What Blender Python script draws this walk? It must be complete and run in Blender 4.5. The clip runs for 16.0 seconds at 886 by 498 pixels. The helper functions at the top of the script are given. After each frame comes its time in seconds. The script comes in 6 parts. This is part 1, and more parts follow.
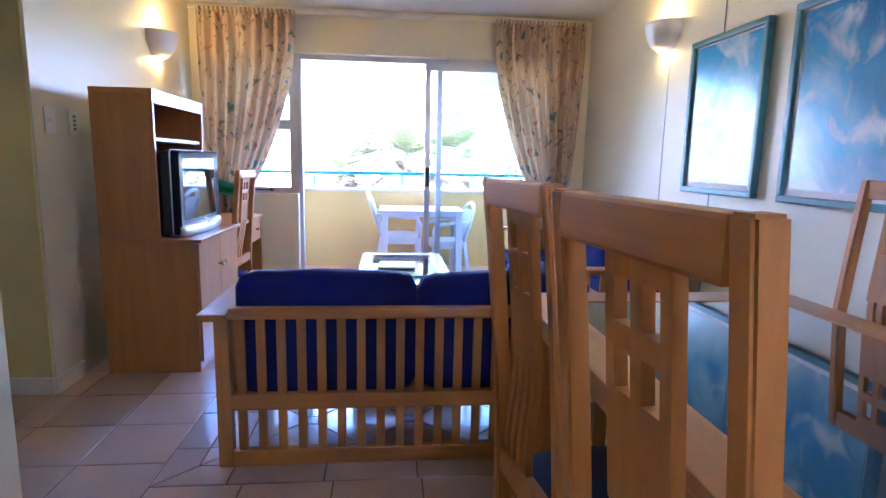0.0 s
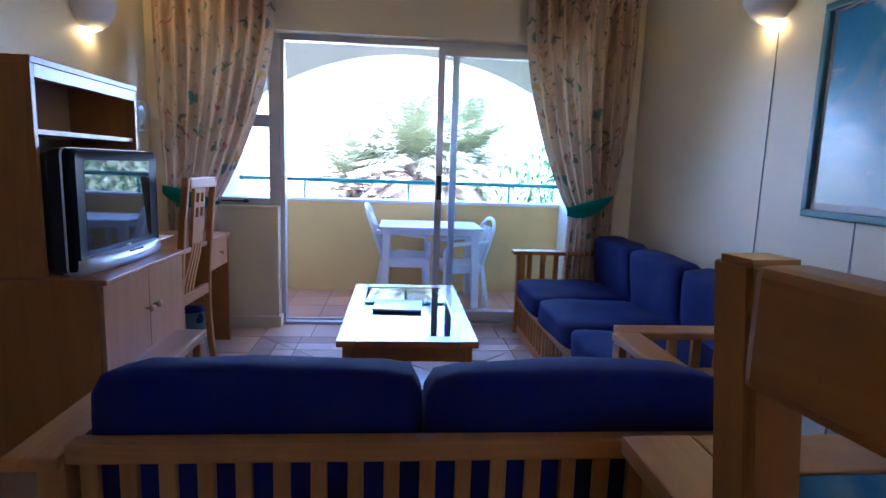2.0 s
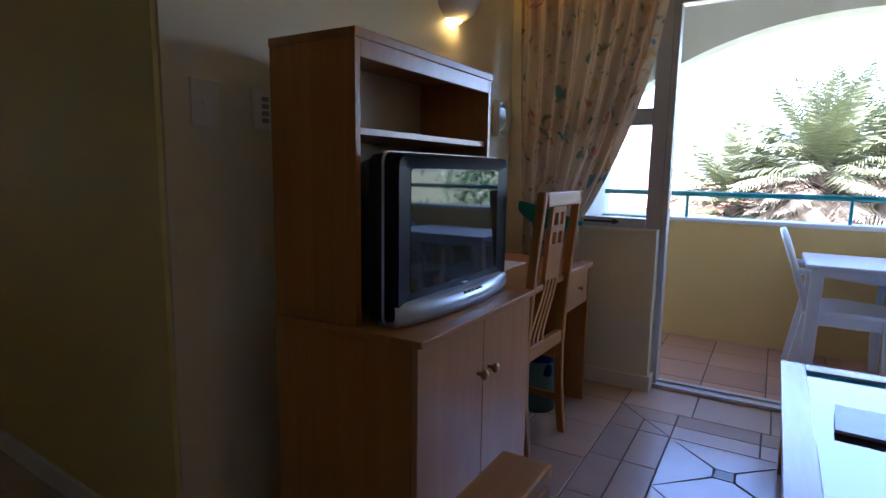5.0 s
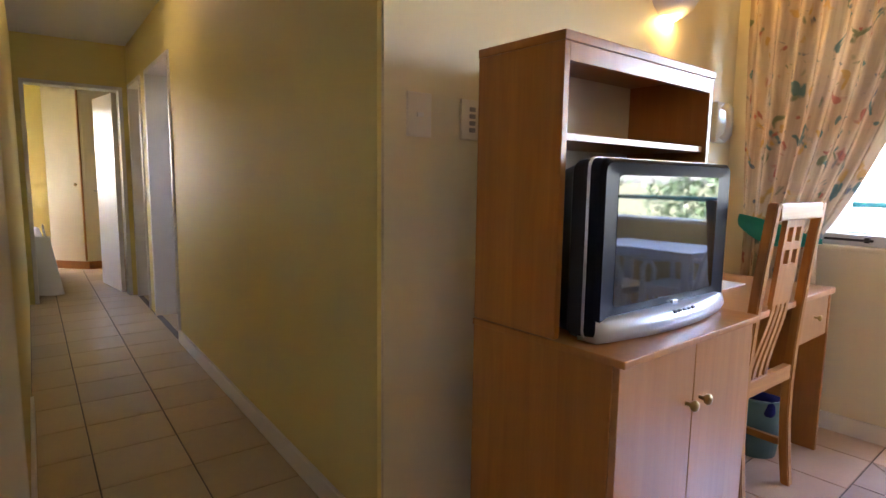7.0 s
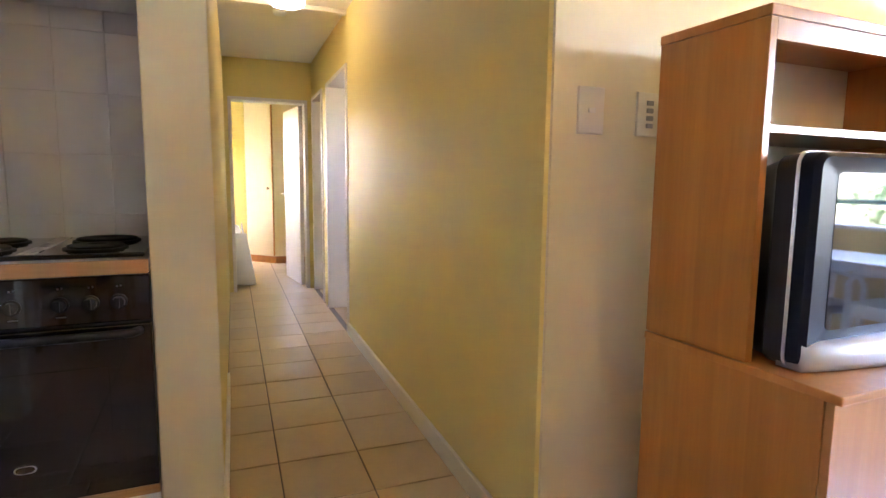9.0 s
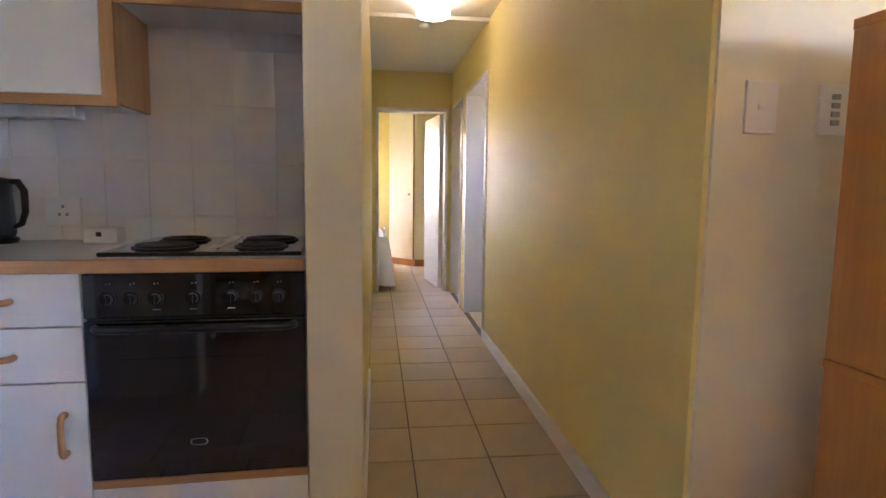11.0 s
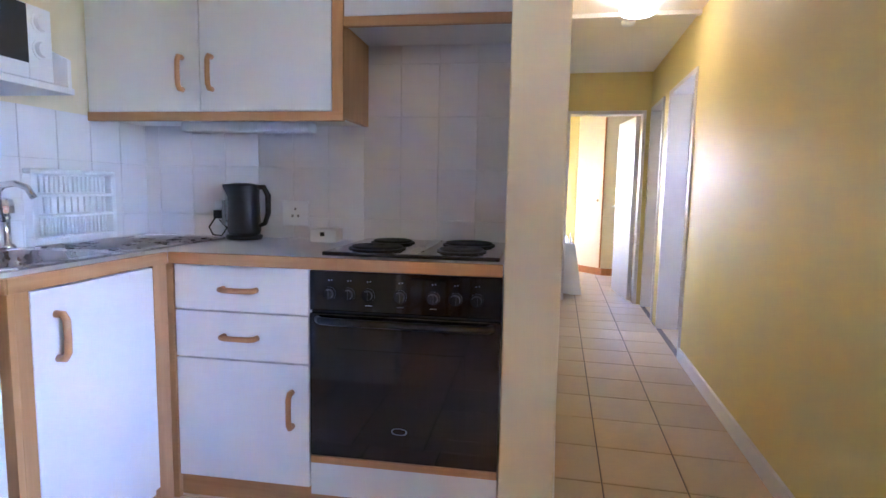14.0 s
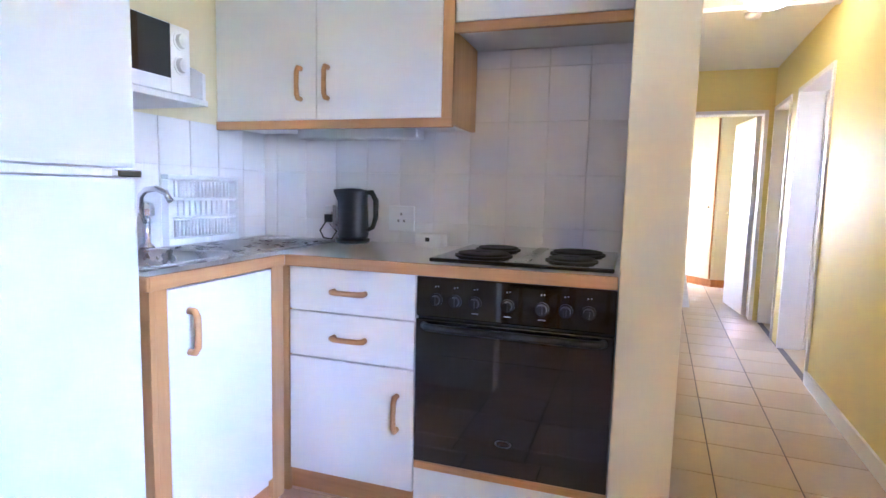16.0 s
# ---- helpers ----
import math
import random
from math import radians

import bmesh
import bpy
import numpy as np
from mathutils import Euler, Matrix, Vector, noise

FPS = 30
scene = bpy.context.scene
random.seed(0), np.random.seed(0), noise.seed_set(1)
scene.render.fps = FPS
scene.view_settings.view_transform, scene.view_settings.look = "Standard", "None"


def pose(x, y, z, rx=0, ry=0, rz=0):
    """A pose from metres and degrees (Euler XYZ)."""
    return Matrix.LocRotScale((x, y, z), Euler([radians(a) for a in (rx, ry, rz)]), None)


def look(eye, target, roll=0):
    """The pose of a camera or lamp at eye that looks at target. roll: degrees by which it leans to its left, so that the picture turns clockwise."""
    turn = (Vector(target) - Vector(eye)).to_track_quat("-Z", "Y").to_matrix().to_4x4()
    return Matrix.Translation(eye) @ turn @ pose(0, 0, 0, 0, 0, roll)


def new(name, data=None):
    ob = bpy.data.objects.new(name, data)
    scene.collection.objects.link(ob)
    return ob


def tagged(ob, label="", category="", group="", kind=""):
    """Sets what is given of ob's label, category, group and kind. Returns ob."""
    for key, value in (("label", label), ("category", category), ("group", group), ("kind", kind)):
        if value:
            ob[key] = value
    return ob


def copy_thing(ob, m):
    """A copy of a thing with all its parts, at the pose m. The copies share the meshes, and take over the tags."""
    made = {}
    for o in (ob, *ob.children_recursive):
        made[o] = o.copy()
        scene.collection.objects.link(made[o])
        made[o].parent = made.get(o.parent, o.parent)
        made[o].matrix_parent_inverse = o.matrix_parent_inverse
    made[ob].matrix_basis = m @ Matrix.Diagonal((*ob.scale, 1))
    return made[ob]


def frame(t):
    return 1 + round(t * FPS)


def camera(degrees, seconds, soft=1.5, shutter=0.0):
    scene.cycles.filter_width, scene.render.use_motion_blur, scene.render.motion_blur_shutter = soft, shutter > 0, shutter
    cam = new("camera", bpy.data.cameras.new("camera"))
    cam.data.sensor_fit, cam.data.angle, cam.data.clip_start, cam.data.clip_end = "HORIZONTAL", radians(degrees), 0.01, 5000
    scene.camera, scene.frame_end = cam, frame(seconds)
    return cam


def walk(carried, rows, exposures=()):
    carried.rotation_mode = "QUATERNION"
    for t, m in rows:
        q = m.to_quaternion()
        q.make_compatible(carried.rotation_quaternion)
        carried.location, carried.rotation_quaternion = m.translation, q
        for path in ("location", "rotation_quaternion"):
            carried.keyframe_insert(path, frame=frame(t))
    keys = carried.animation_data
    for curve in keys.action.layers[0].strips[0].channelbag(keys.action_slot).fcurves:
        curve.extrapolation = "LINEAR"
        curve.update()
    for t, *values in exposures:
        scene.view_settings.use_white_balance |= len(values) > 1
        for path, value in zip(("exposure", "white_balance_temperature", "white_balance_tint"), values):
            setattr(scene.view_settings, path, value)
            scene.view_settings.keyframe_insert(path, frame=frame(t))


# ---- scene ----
cam = camera(77.3, 16.0)
PATH = [
    (0, (0.333, 0.309, 1.222), (0.53, 2.274, 0.908), 1.2),
    (0.5, (0.357, 0.551, 1.23), (0.555, 2.517, 0.924), 1.7),
    (1, (0.389, 0.825, 1.238), (0.582, 2.793, 0.934), 1.9),
    (1.5, (0.4, 1.071, 1.225), (0.576, 3.041, 0.928), 1.9),
    (2, (0.384, 1.322, 1.228), (0.552, 3.293, 0.934), 1.9),
    (2.5, (0.378, 1.594, 1.225), (0.516, 3.568, 0.932), 1.8),
    (3, (0.324, 1.832, 1.212), (0.338, 3.811, 0.924), 1.5),
    (3.5, (0.239, 2.021, 1.216), (0.072, 3.994, 0.934), 1.4),
    (4, (0.151, 2.171, 1.2), (-0.279, 4.105, 0.927), 1.0),
    (4.5, (0.082, 2.267, 1.195), (-0.701, 4.087, 0.921), 0.8),
    (5, (0.053, 2.29, 1.201), (-0.961, 3.992, 0.923), 0.9),
    (5.2, (0.035, 2.29, 1.194), (-1.037, 3.956, 0.924), 1.0),
    (7.5, (0.002, 2.305, 1.187), (-1.621, 3.447, 0.94), 0.6),
    (8, (-0.019, 2.311, 1.186), (-1.715, 3.341, 0.94), 0.5),
    (8.5, (-0.037, 2.309, 1.182), (-1.801, 3.221, 0.94), 0.6),
    (9, (-0.048, 2.303, 1.176), (-1.869, 3.096, 0.938), 0.6),
    (9.5, (-0.054, 2.3, 1.179), (-1.923, 2.971, 0.943), 0.7),
    (12, (-0.086, 2.283, 1.167), (-2.072, 2.382, 0.955), 0.7),
    (12.5, (-0.091, 2.272, 1.172), (-2.08, 2.246, 0.958), 0.8),
    (13, (-0.101, 2.256, 1.175), (-2.085, 2.125, 0.959), 0.9),
    (13.5, (-0.104, 2.242, 1.174), (-2.08, 2.019, 0.962), 1.0),
    (14, (-0.107, 2.232, 1.181), (-2.072, 1.924, 0.967), 1.1),
    (14.5, (-0.11, 2.21, 1.179), (-2.062, 1.827, 0.969), 1.2),
    (15, (-0.12, 2.199, 1.184), (-2.053, 1.729, 0.978), 1.2),
    (15.5, (-0.127, 2.184, 1.189), (-2.039, 1.633, 0.979), 1.3),
    (16, (-0.13, 2.169, 1.19), (-2.017, 1.54, 0.982), 1.4),
]
walk(cam, [(t, look(eye, target, roll)) for t, eye, target, roll in PATH],
     exposures=[(0.0, 5.6, 4700, 33), (1.0, 5.15, 4700, 34), (2.0, 4.35, 4570, 33), (3.0, 3.6, 4720, 31), (4.0, 3.0, 4950, 26), (4.6, 3.12, 5050, 26), (5.2, 3.6, 5280, 27), (7.3, 5.65, 6280, 31), (9.7, 6.68, 6020, 31), (11.8, 6.05, 5430, 37), (13.0, 6.35, 5080, 38), (14.5, 7.0, 5080, 36), (16.0, 7.36, 5100, 34)])

# ---- world and lights ----
world = bpy.data.worlds.new("sky")
scene.world = world
world.use_nodes = True
wn = world.node_tree.nodes
sky = wn.new("ShaderNodeTexSky")
sky.sky_type = "NISHITA"
sky.sun_disc = False
sky.sun_elevation = radians(52)
sky.sun_rotation = radians(200)
sky.dust_density = 2.0
wn["Background"].inputs["Strength"].default_value = 0.15
world.node_tree.links.new(sky.outputs[0], wn["Background"].inputs["Color"])


def lamp(name, kind, m, energy, colour, size=0.05, size_y=None):
    data = bpy.data.lights.new(name, kind)
    data.energy, data.color = energy, colour
    if kind == "SUN":
        data.angle = radians(0.5)
    elif kind == "AREA":
        data.shape, data.size, data.size_y = "RECTANGLE", size, size_y or size
    else:
        data.shadow_soft_size = size
    ob = new(name, data)
    ob.matrix_world = m
    return ob


lamp("sun", "SUN", look((0, 0, 10), (-2.4, 6.6, 0.0)), 4.0, (1.0, 0.95, 0.86))

# ---- materials ----
MATS = {}


def nodes_of(name):
    m = bpy.data.materials.new(name)
    m.use_nodes = True
    nt = m.node_tree
    return m, nt, nt.nodes["Principled BSDF"]


def surface(name, colour, rough=0.5, metal=0.0, vary=0.08, scale=3.0, fine=60.0, bump=0.05, each=0.0, coat=0.0, spec=0.5):
    """A plain surface with broad mottling, fine grain and a little relief."""
    m, nt, b = nodes_of(name)
    L, N = nt.links.new, nt.nodes.new
    co = N("ShaderNodeTexCoord")
    n1, n2 = N("ShaderNodeTexNoise"), N("ShaderNodeTexNoise")
    n1.inputs["Scale"].default_value, n1.inputs["Detail"].default_value = scale, 4
    n2.inputs["Scale"].default_value, n2.inputs["Detail"].default_value = fine, 3
    L(co.outputs["Object"], n1.inputs["Vector"])
    L(co.outputs["Object"], n2.inputs["Vector"])
    add = N("ShaderNodeMath")
    add.operation = "ADD"
    half = N("ShaderNodeMath")
    half.operation, half.inputs[1].default_value = "MULTIPLY", 0.4
    L(n2.outputs["Fac"], half.inputs[0])
    L(n1.outputs["Fac"], add.inputs[0])
    L(half.outputs[0], add.inputs[1])
    rng = N("ShaderNodeMapRange")
    rng.inputs["From Min"].default_value, rng.inputs["From Max"].default_value = 0.2, 1.2
    rng.inputs["To Min"].default_value, rng.inputs["To Max"].default_value = 1 - vary, 1 + vary
    L(add.outputs[0], rng.inputs["Value"])
    last = rng.outputs["Result"]
    if each:
        info = N("ShaderNodeObjectInfo")
        r2 = N("ShaderNodeMapRange")
        r2.inputs["To Min"].default_value, r2.inputs["To Max"].default_value = 1 - each, 1 + each
        L(info.outputs["Random"], r2.inputs["Value"])
        mu = N("ShaderNodeMath")
        mu.operation = "MULTIPLY"
        L(last, mu.inputs[0])
        L(r2.outputs["Result"], mu.inputs[1])
        last = mu.outputs[0]
    hsv = N("ShaderNodeHueSaturation")
    hsv.inputs["Color"].default_value = (*colour, 1)
    L(last, hsv.inputs["Value"])
    L(hsv.outputs["Color"], b.inputs["Base Color"])
    rr = N("ShaderNodeMapRange")
    rr.inputs["To Min"].default_value, rr.inputs["To Max"].default_value = max(0.02, rough * 0.8), min(1, rough * 1.2)
    L(n1.outputs["Fac"], rr.inputs["Value"])
    L(rr.outputs["Result"], b.inputs["Roughness"])
    b.inputs["Metallic"].default_value = metal
    b.inputs["Coat Weight"].default_value = coat
    b.inputs["Specular IOR Level"].default_value = spec
    if bump:
        bp = N("ShaderNodeBump")
        bp.inputs["Strength"].default_value, bp.inputs["Distance"].default_value = bump, 0.01
        L(add.outputs[0], bp.inputs["Height"])
        L(bp.outputs["Normal"], b.inputs["Normal"])
    return m


def wood(name, light, dark, rough=0.35, axis=2, scale=1.0, coat=0.15):
    """Varnished timber with grain running along one axis."""
    m, nt, b = nodes_of(name)
    L, N = nt.links.new, nt.nodes.new
    co, mp = N("ShaderNodeTexCoord"), N("ShaderNodeMapping")
    s = [14.0 * scale] * 3
    s[axis] = 0.9 * scale
    mp.inputs["Scale"].default_value = s
    L(co.outputs["Object"], mp.inputs["Vector"])
    n1, n2 = N("ShaderNodeTexNoise"), N("ShaderNodeTexNoise")
    n1.inputs["Scale"].default_value, n1.inputs["Detail"].default_value = 1.6, 6
    n1.inputs["Distortion"].default_value = 0.8
    n2.inputs["Scale"].default_value, n2.inputs["Detail"].default_value = 9.0, 3
    L(mp.outputs[0], n1.inputs["Vector"])
    L(mp.outputs[0], n2.inputs["Vector"])
    add = N("ShaderNodeMath")
    add.operation = "ADD"
    half = N("ShaderNodeMath")
    half.operation, half.inputs[1].default_value = "MULTIPLY", 0.35
    L(n2.outputs["Fac"], half.inputs[0])
    L(n1.outputs["Fac"], add.inputs[0])
    L(half.outputs[0], add.inputs[1])
    ramp = N("ShaderNodeValToRGB")
    ramp.color_ramp.elements[0].position, ramp.color_ramp.elements[1].position = 0.45, 0.9
    ramp.color_ramp.elements[0].color, ramp.color_ramp.elements[1].color = (*dark, 1), (*light, 1)
    L(add.outputs[0], ramp.inputs["Fac"])
    L(ramp.outputs["Color"], b.inputs["Base Color"])
    b.inputs["Roughness"].default_value = rough
    b.inputs["Coat Weight"].default_value, b.inputs["Coat Roughness"].default_value = coat, 0.2
    bp = N("ShaderNodeBump")
    bp.inputs["Strength"].default_value, bp.inputs["Distance"].default_value = 0.06, 0.004
    L(add.outputs[0], bp.inputs["Height"])
    L(bp.outputs["Normal"], b.inputs["Normal"])
    return m


def glow(name, colour, strength):
    m, nt, b = nodes_of(name)
    b.inputs["Base Color"].default_value = (*colour, 1)
    b.inputs["Emission Color"].default_value = (*colour, 1)
    b.inputs["Emission Strength"].default_value = strength
    return m


def clear_glass(name, tint=(0.95, 0.98, 0.97), ior=1.4):
    m, nt, b = nodes_of(name)
    L, N = nt.links.new, nt.nodes.new
    tr, gl, mix, fr = N("ShaderNodeBsdfTransparent"), N("ShaderNodeBsdfGlossy"), N("ShaderNodeMixShader"), N("ShaderNodeFresnel")
    tr.inputs["Color"].default_value = (*tint, 1)
    gl.inputs["Roughness"].default_value = 0.02
    fr.inputs["IOR"].default_value = ior
    L(fr.outputs[0], mix.inputs[0])
    L(tr.outputs[0], mix.inputs[1])
    L(gl.outputs[0], mix.inputs[2])
    L(mix.outputs[0], nt.nodes["Material Output"].inputs["Surface"])
    return m


def curtain_cloth(name):
    """Cream cotton with loose floral blotches in teal, rose, ochre and grey streaks; lets some light through."""
    m, nt, b = nodes_of(name)
    L, N = nt.links.new, nt.nodes.new
    uv = N("ShaderNodeTexCoord")
    base = (0.70, 0.54, 0.36)
    col = None
    streak = N("ShaderNodeTexNoise")
    mp = N("ShaderNodeMapping")
    mp.inputs["Scale"].default_value = (16, 2.2, 1)
    L(uv.outputs["UV"], mp.inputs["Vector"])
    L(mp.outputs[0], streak.inputs["Vector"])
    streak.inputs["Scale"].default_value, streak.inputs["Detail"].default_value = 1.2, 3
    ramp = N("ShaderNodeValToRGB")
    ramp.color_ramp.elements[0].position, ramp.color_ramp.elements[1].position = 0.36, 0.6
    ramp.color_ramp.elements[0].color, ramp.color_ramp.elements[1].color = (0.50, 0.36, 0.24, 1), (*base, 1)
    L(streak.outputs["Fac"], ramp.inputs["Fac"])
    col = ramp.outputs["Color"]
    for i, (c, off, lo) in enumerate((((0.02, 0.16, 0.17), 0.0, 0.64), ((0.42, 0.10, 0.07), 3.7, 0.66), ((0.10, 0.16, 0.07), 7.9, 0.655), ((0.55, 0.32, 0.06), 12.3, 0.64), ((0.05, 0.10, 0.16), 17.0, 0.67))):
        mp2, n = N("ShaderNodeMapping"), N("ShaderNodeTexNoise")
        mp2.inputs["Scale"].default_value = (1.0, 1.0, 1.0)
        mp2.inputs["Location"].default_value = (off, off * 0.7, 0)
        L(uv.outputs["UV"], mp2.inputs["Vector"])
        L(mp2.outputs[0], n.inputs["Vector"])
        n.inputs["Scale"].default_value, n.inputs["Detail"].default_value, n.inputs["Distortion"].default_value = 9.0, 2.5, 0.6
        st = N("ShaderNodeMapRange")
        st.inputs["From Min"].default_value, st.inputs["From Max"].default_value = lo - 0.015, lo + 0.03
        st.inputs["To Max"].default_value = 0.8
        L(n.outputs["Fac"], st.inputs["Value"])
        mx = N("ShaderNodeMix")
        mx.data_type = "RGBA"
        L(st.outputs["Result"], mx.inputs[0])
        L(col, mx.inputs[6])
        mx.inputs[7].default_value = (*c, 1)
        col = mx.outputs[2]
    weave = N("ShaderNodeTexNoise")
    weave.inputs["Scale"].default_value = 240
    L(uv.outputs["UV"], weave.inputs["Vector"])
    bp = N("ShaderNodeBump")
    bp.inputs["Strength"].default_value, bp.inputs["Distance"].default_value = 0.2, 0.002
    L(weave.outputs["Fac"], bp.inputs["Height"])
    L(bp.outputs["Normal"], b.inputs["Normal"])
    L(col, b.inputs["Base Color"])
    b.inputs["Roughness"].default_value = 0.9
    tl, mix = N("ShaderNodeBsdfTranslucent"), N("ShaderNodeMixShader")
    L(col, tl.inputs["Color"])
    mix.inputs[0].default_value = 0.22
    L(b.outputs[0], mix.inputs[1])
    L(tl.outputs[0], mix.inputs[2])
    L(mix.outputs[0], nt.nodes["Material Output"].inputs["Surface"])
    return m


def painting(name, off):
    """A blue sea painting: deep blues, pale blues lightened for window glare, and white foam-like strokes."""
    m, nt, b = nodes_of(name)
    L, N = nt.links.new, nt.nodes.new
    co, mp = N("ShaderNodeTexCoord"), N("ShaderNodeMapping")
    mp.inputs["Location"].default_value = (off, off * 1.3, 0)
    L(co.outputs["UV"], mp.inputs["Vector"])
    n1, n2 = N("ShaderNodeTexNoise"), N("ShaderNodeTexNoise")
    n1.inputs["Scale"].default_value, n1.inputs["Detail"].default_value, n1.inputs["Distortion"].default_value = 2.0, 5, 0.6
    n2.inputs["Scale"].default_value, n2.inputs["Detail"].default_value, n2.inputs["Distortion"].default_value = 3.4, 8, 1.2
    L(mp.outputs[0], n1.inputs["Vector"])
    L(mp.outputs[0], n2.inputs["Vector"])
    sep = N("ShaderNodeSeparateXYZ")
    L(co.outputs["UV"], sep.inputs[0])
    mixv = N("ShaderNodeMath")
    mixv.operation = "MULTIPLY_ADD"
    mixv.inputs[1].default_value = 0.35
    L(sep.outputs[1], mixv.inputs[0])
    L(n1.outputs["Fac"], mixv.inputs[2])
    ramp = N("ShaderNodeValToRGB")
    els = ramp.color_ramp.elements
    # pale end of the ramp carries the window's glare as colour
    els[0].position, els[0].color = 0.48, (0.40, 0.66, 0.78, 1)
    els[1].position, els[1].color = 1.0, (0.02, 0.18, 0.46, 1)
    e = els.new(0.72)
    e.color = (0.05, 0.34, 0.62, 1)
    L(mixv.outputs[0], ramp.inputs["Fac"])
    st = N("ShaderNodeMapRange")
    st.inputs["From Min"].default_value, st.inputs["From Max"].default_value = 0.56, 0.70
    L(n2.outputs["Fac"], st.inputs["Value"])
    # white margin and foam low down
    low = N("ShaderNodeMapRange")
    low.inputs["From Min"].default_value, low.inputs["From Max"].default_value = 0.26, 0.06
    L(sep.outputs[1], low.inputs["Value"])
    mul = N("ShaderNodeMath")
    mul.operation = "MULTIPLY"
    L(low.outputs["Result"], mul.inputs[0])
    L(n2.outputs["Fac"], mul.inputs[1])
    ad = N("ShaderNodeMath")
    ad.operation, ad.use_clamp = "ADD", True
    L(st.outputs["Result"], ad.inputs[0])
    L(mul.outputs[0], ad.inputs[1])
    mx = N("ShaderNodeMix")
    mx.data_type = "RGBA"
    L(ad.outputs[0], mx.inputs[0])
    L(ramp.outputs["Color"], mx.inputs[6])
    mx.inputs[7].default_value = (0.62, 0.74, 0.78, 1)
    L(mx.outputs[2], b.inputs["Base Color"])
    b.inputs["Roughness"].default_value = 0.25
    b.inputs["Coat Weight"].default_value, b.inputs["Coat Roughness"].default_value = 0.25, 0.06
    return m


M_WALL = surface("cream_wall_paint", (0.77, 0.69, 0.48), 0.42, vary=0.03, scale=1.2, fine=45, bump=0.06)
M_HALL = surface("yellow_wall_paint", (0.78, 0.635, 0.22), 0.56, vary=0.02, scale=0.7, fine=45, bump=0.06)
M_BALC = surface("ochre_balcony_plaster", (0.75, 0.52, 0.19), 0.8, vary=0.06, scale=2, fine=80, bump=0.25)
M_WHITEPL = surface("white_plaster", (0.80, 0.77, 0.70), 0.8, vary=0.04, scale=2, fine=70, bump=0.2)
M_CEIL = surface("ceiling_paint", (0.82, 0.78, 0.70), 0.8, vary=0.03, scale=1.5, fine=90, bump=0.1)
M_TRIM = surface("white_gloss_trim", (0.80, 0.76, 0.68), 0.3, vary=0.03, scale=4, bump=0.02)
M_GROUT = surface("dark_grout", (0.13, 0.10, 0.085), 0.9, vary=0.15, scale=20, bump=0.1)
M_TILE = surface("terracotta_tile", (0.54, 0.36, 0.25), 0.36, vary=0.12, scale=7, fine=40, bump=0.03, each=0.10, spec=0.9)
# passage tile: yellow lamplight put into the clay colour
M_TILEH = surface("clay_tile_yellow_lit", (0.50, 0.37, 0.21), 0.48, vary=0.12, scale=7, fine=40, bump=0.03, each=0.08)
M_TILEP = surface("pink_clay_tile", (0.55, 0.42, 0.36), 0.18, vary=0.10, scale=7, fine=40, bump=0.03, each=0.08, spec=1.0)
M_DOT = surface("dark_inset_tile", (0.14, 0.11, 0.10), 0.22, vary=0.2, scale=20, bump=0.05)
M_TILEB = surface("balcony_clay_tile", (0.50, 0.27, 0.17), 0.5, vary=0.14, scale=6, fine=40, bump=0.08, each=0.10)
M_WTILE = surface("white_glazed_tile", (0.80, 0.79, 0.82), 0.14, vary=0.02, scale=8, fine=30, bump=0.02, each=0.015)
M_WGROUT = surface("grey_tile_grout", (0.74, 0.74, 0.76), 0.9, vary=0.1, scale=20, bump=0.05)
M_PINE = wood("honey_pine", (0.53, 0.225, 0.036), (0.40, 0.15, 0.021), 0.42)
M_PINEX = wood("honey_pine_x", (0.53, 0.225, 0.036), (0.40, 0.15, 0.021), 0.42, axis=0)
M_PINEY = wood("honey_pine_y", (0.53, 0.225, 0.036), (0.40, 0.15, 0.021), 0.42, axis=1)
M_PINESX = wood("lacquered_pine_x", (0.53, 0.225, 0.036), (0.40, 0.15, 0.021), 0.24, axis=0, coat=0.9)
M_PINESY = wood("lacquered_pine_y", (0.53, 0.225, 0.036), (0.40, 0.15, 0.021), 0.24, axis=1, coat=0.9)
M_CHERRY = wood("cherry_veneer", (0.50, 0.195, 0.032), (0.40, 0.145, 0.022), 0.36, coat=0.25)
M_CHERRYF = wood("pale_cherry_front", (0.54, 0.25, 0.085), (0.46, 0.195, 0.06), 0.3, coat=0.25)
M_KWOOD = wood("beech_edging_y", (0.56, 0.30, 0.12), (0.45, 0.22, 0.08), 0.4, axis=1)
M_KWOODZ = wood("beech_edging_z", (0.56, 0.30, 0.12), (0.45, 0.22, 0.08), 0.4, axis=2)
M_KWOODX = wood("beech_edging_x", (0.56, 0.30, 0.12), (0.45, 0.22, 0.08), 0.4, axis=0)
M_KWHITE = surface("white_melamine", (0.76, 0.76, 0.78), 0.35, vary=0.015, scale=2, fine=120, bump=0.02)
M_TOP = surface("pale_laminate", (0.70, 0.69, 0.70), 0.3, vary=0.03, scale=6, fine=200, bump=0.01)
M_BLUE = surface("royal_blue_cotton", (0.009, 0.013, 0.098), 0.85, vary=0.12, scale=6, fine=220, bump=0.15, spec=0.25)
M_NAVY = surface("navy_seat_fabric", (0.012, 0.018, 0.06), 0.85, vary=0.12, scale=6, fine=220, bump=0.15)
M_ALU = surface("anodised_aluminium", (0.62, 0.62, 0.64), 0.35, 0.35, vary=0.03, scale=5, bump=0.01)
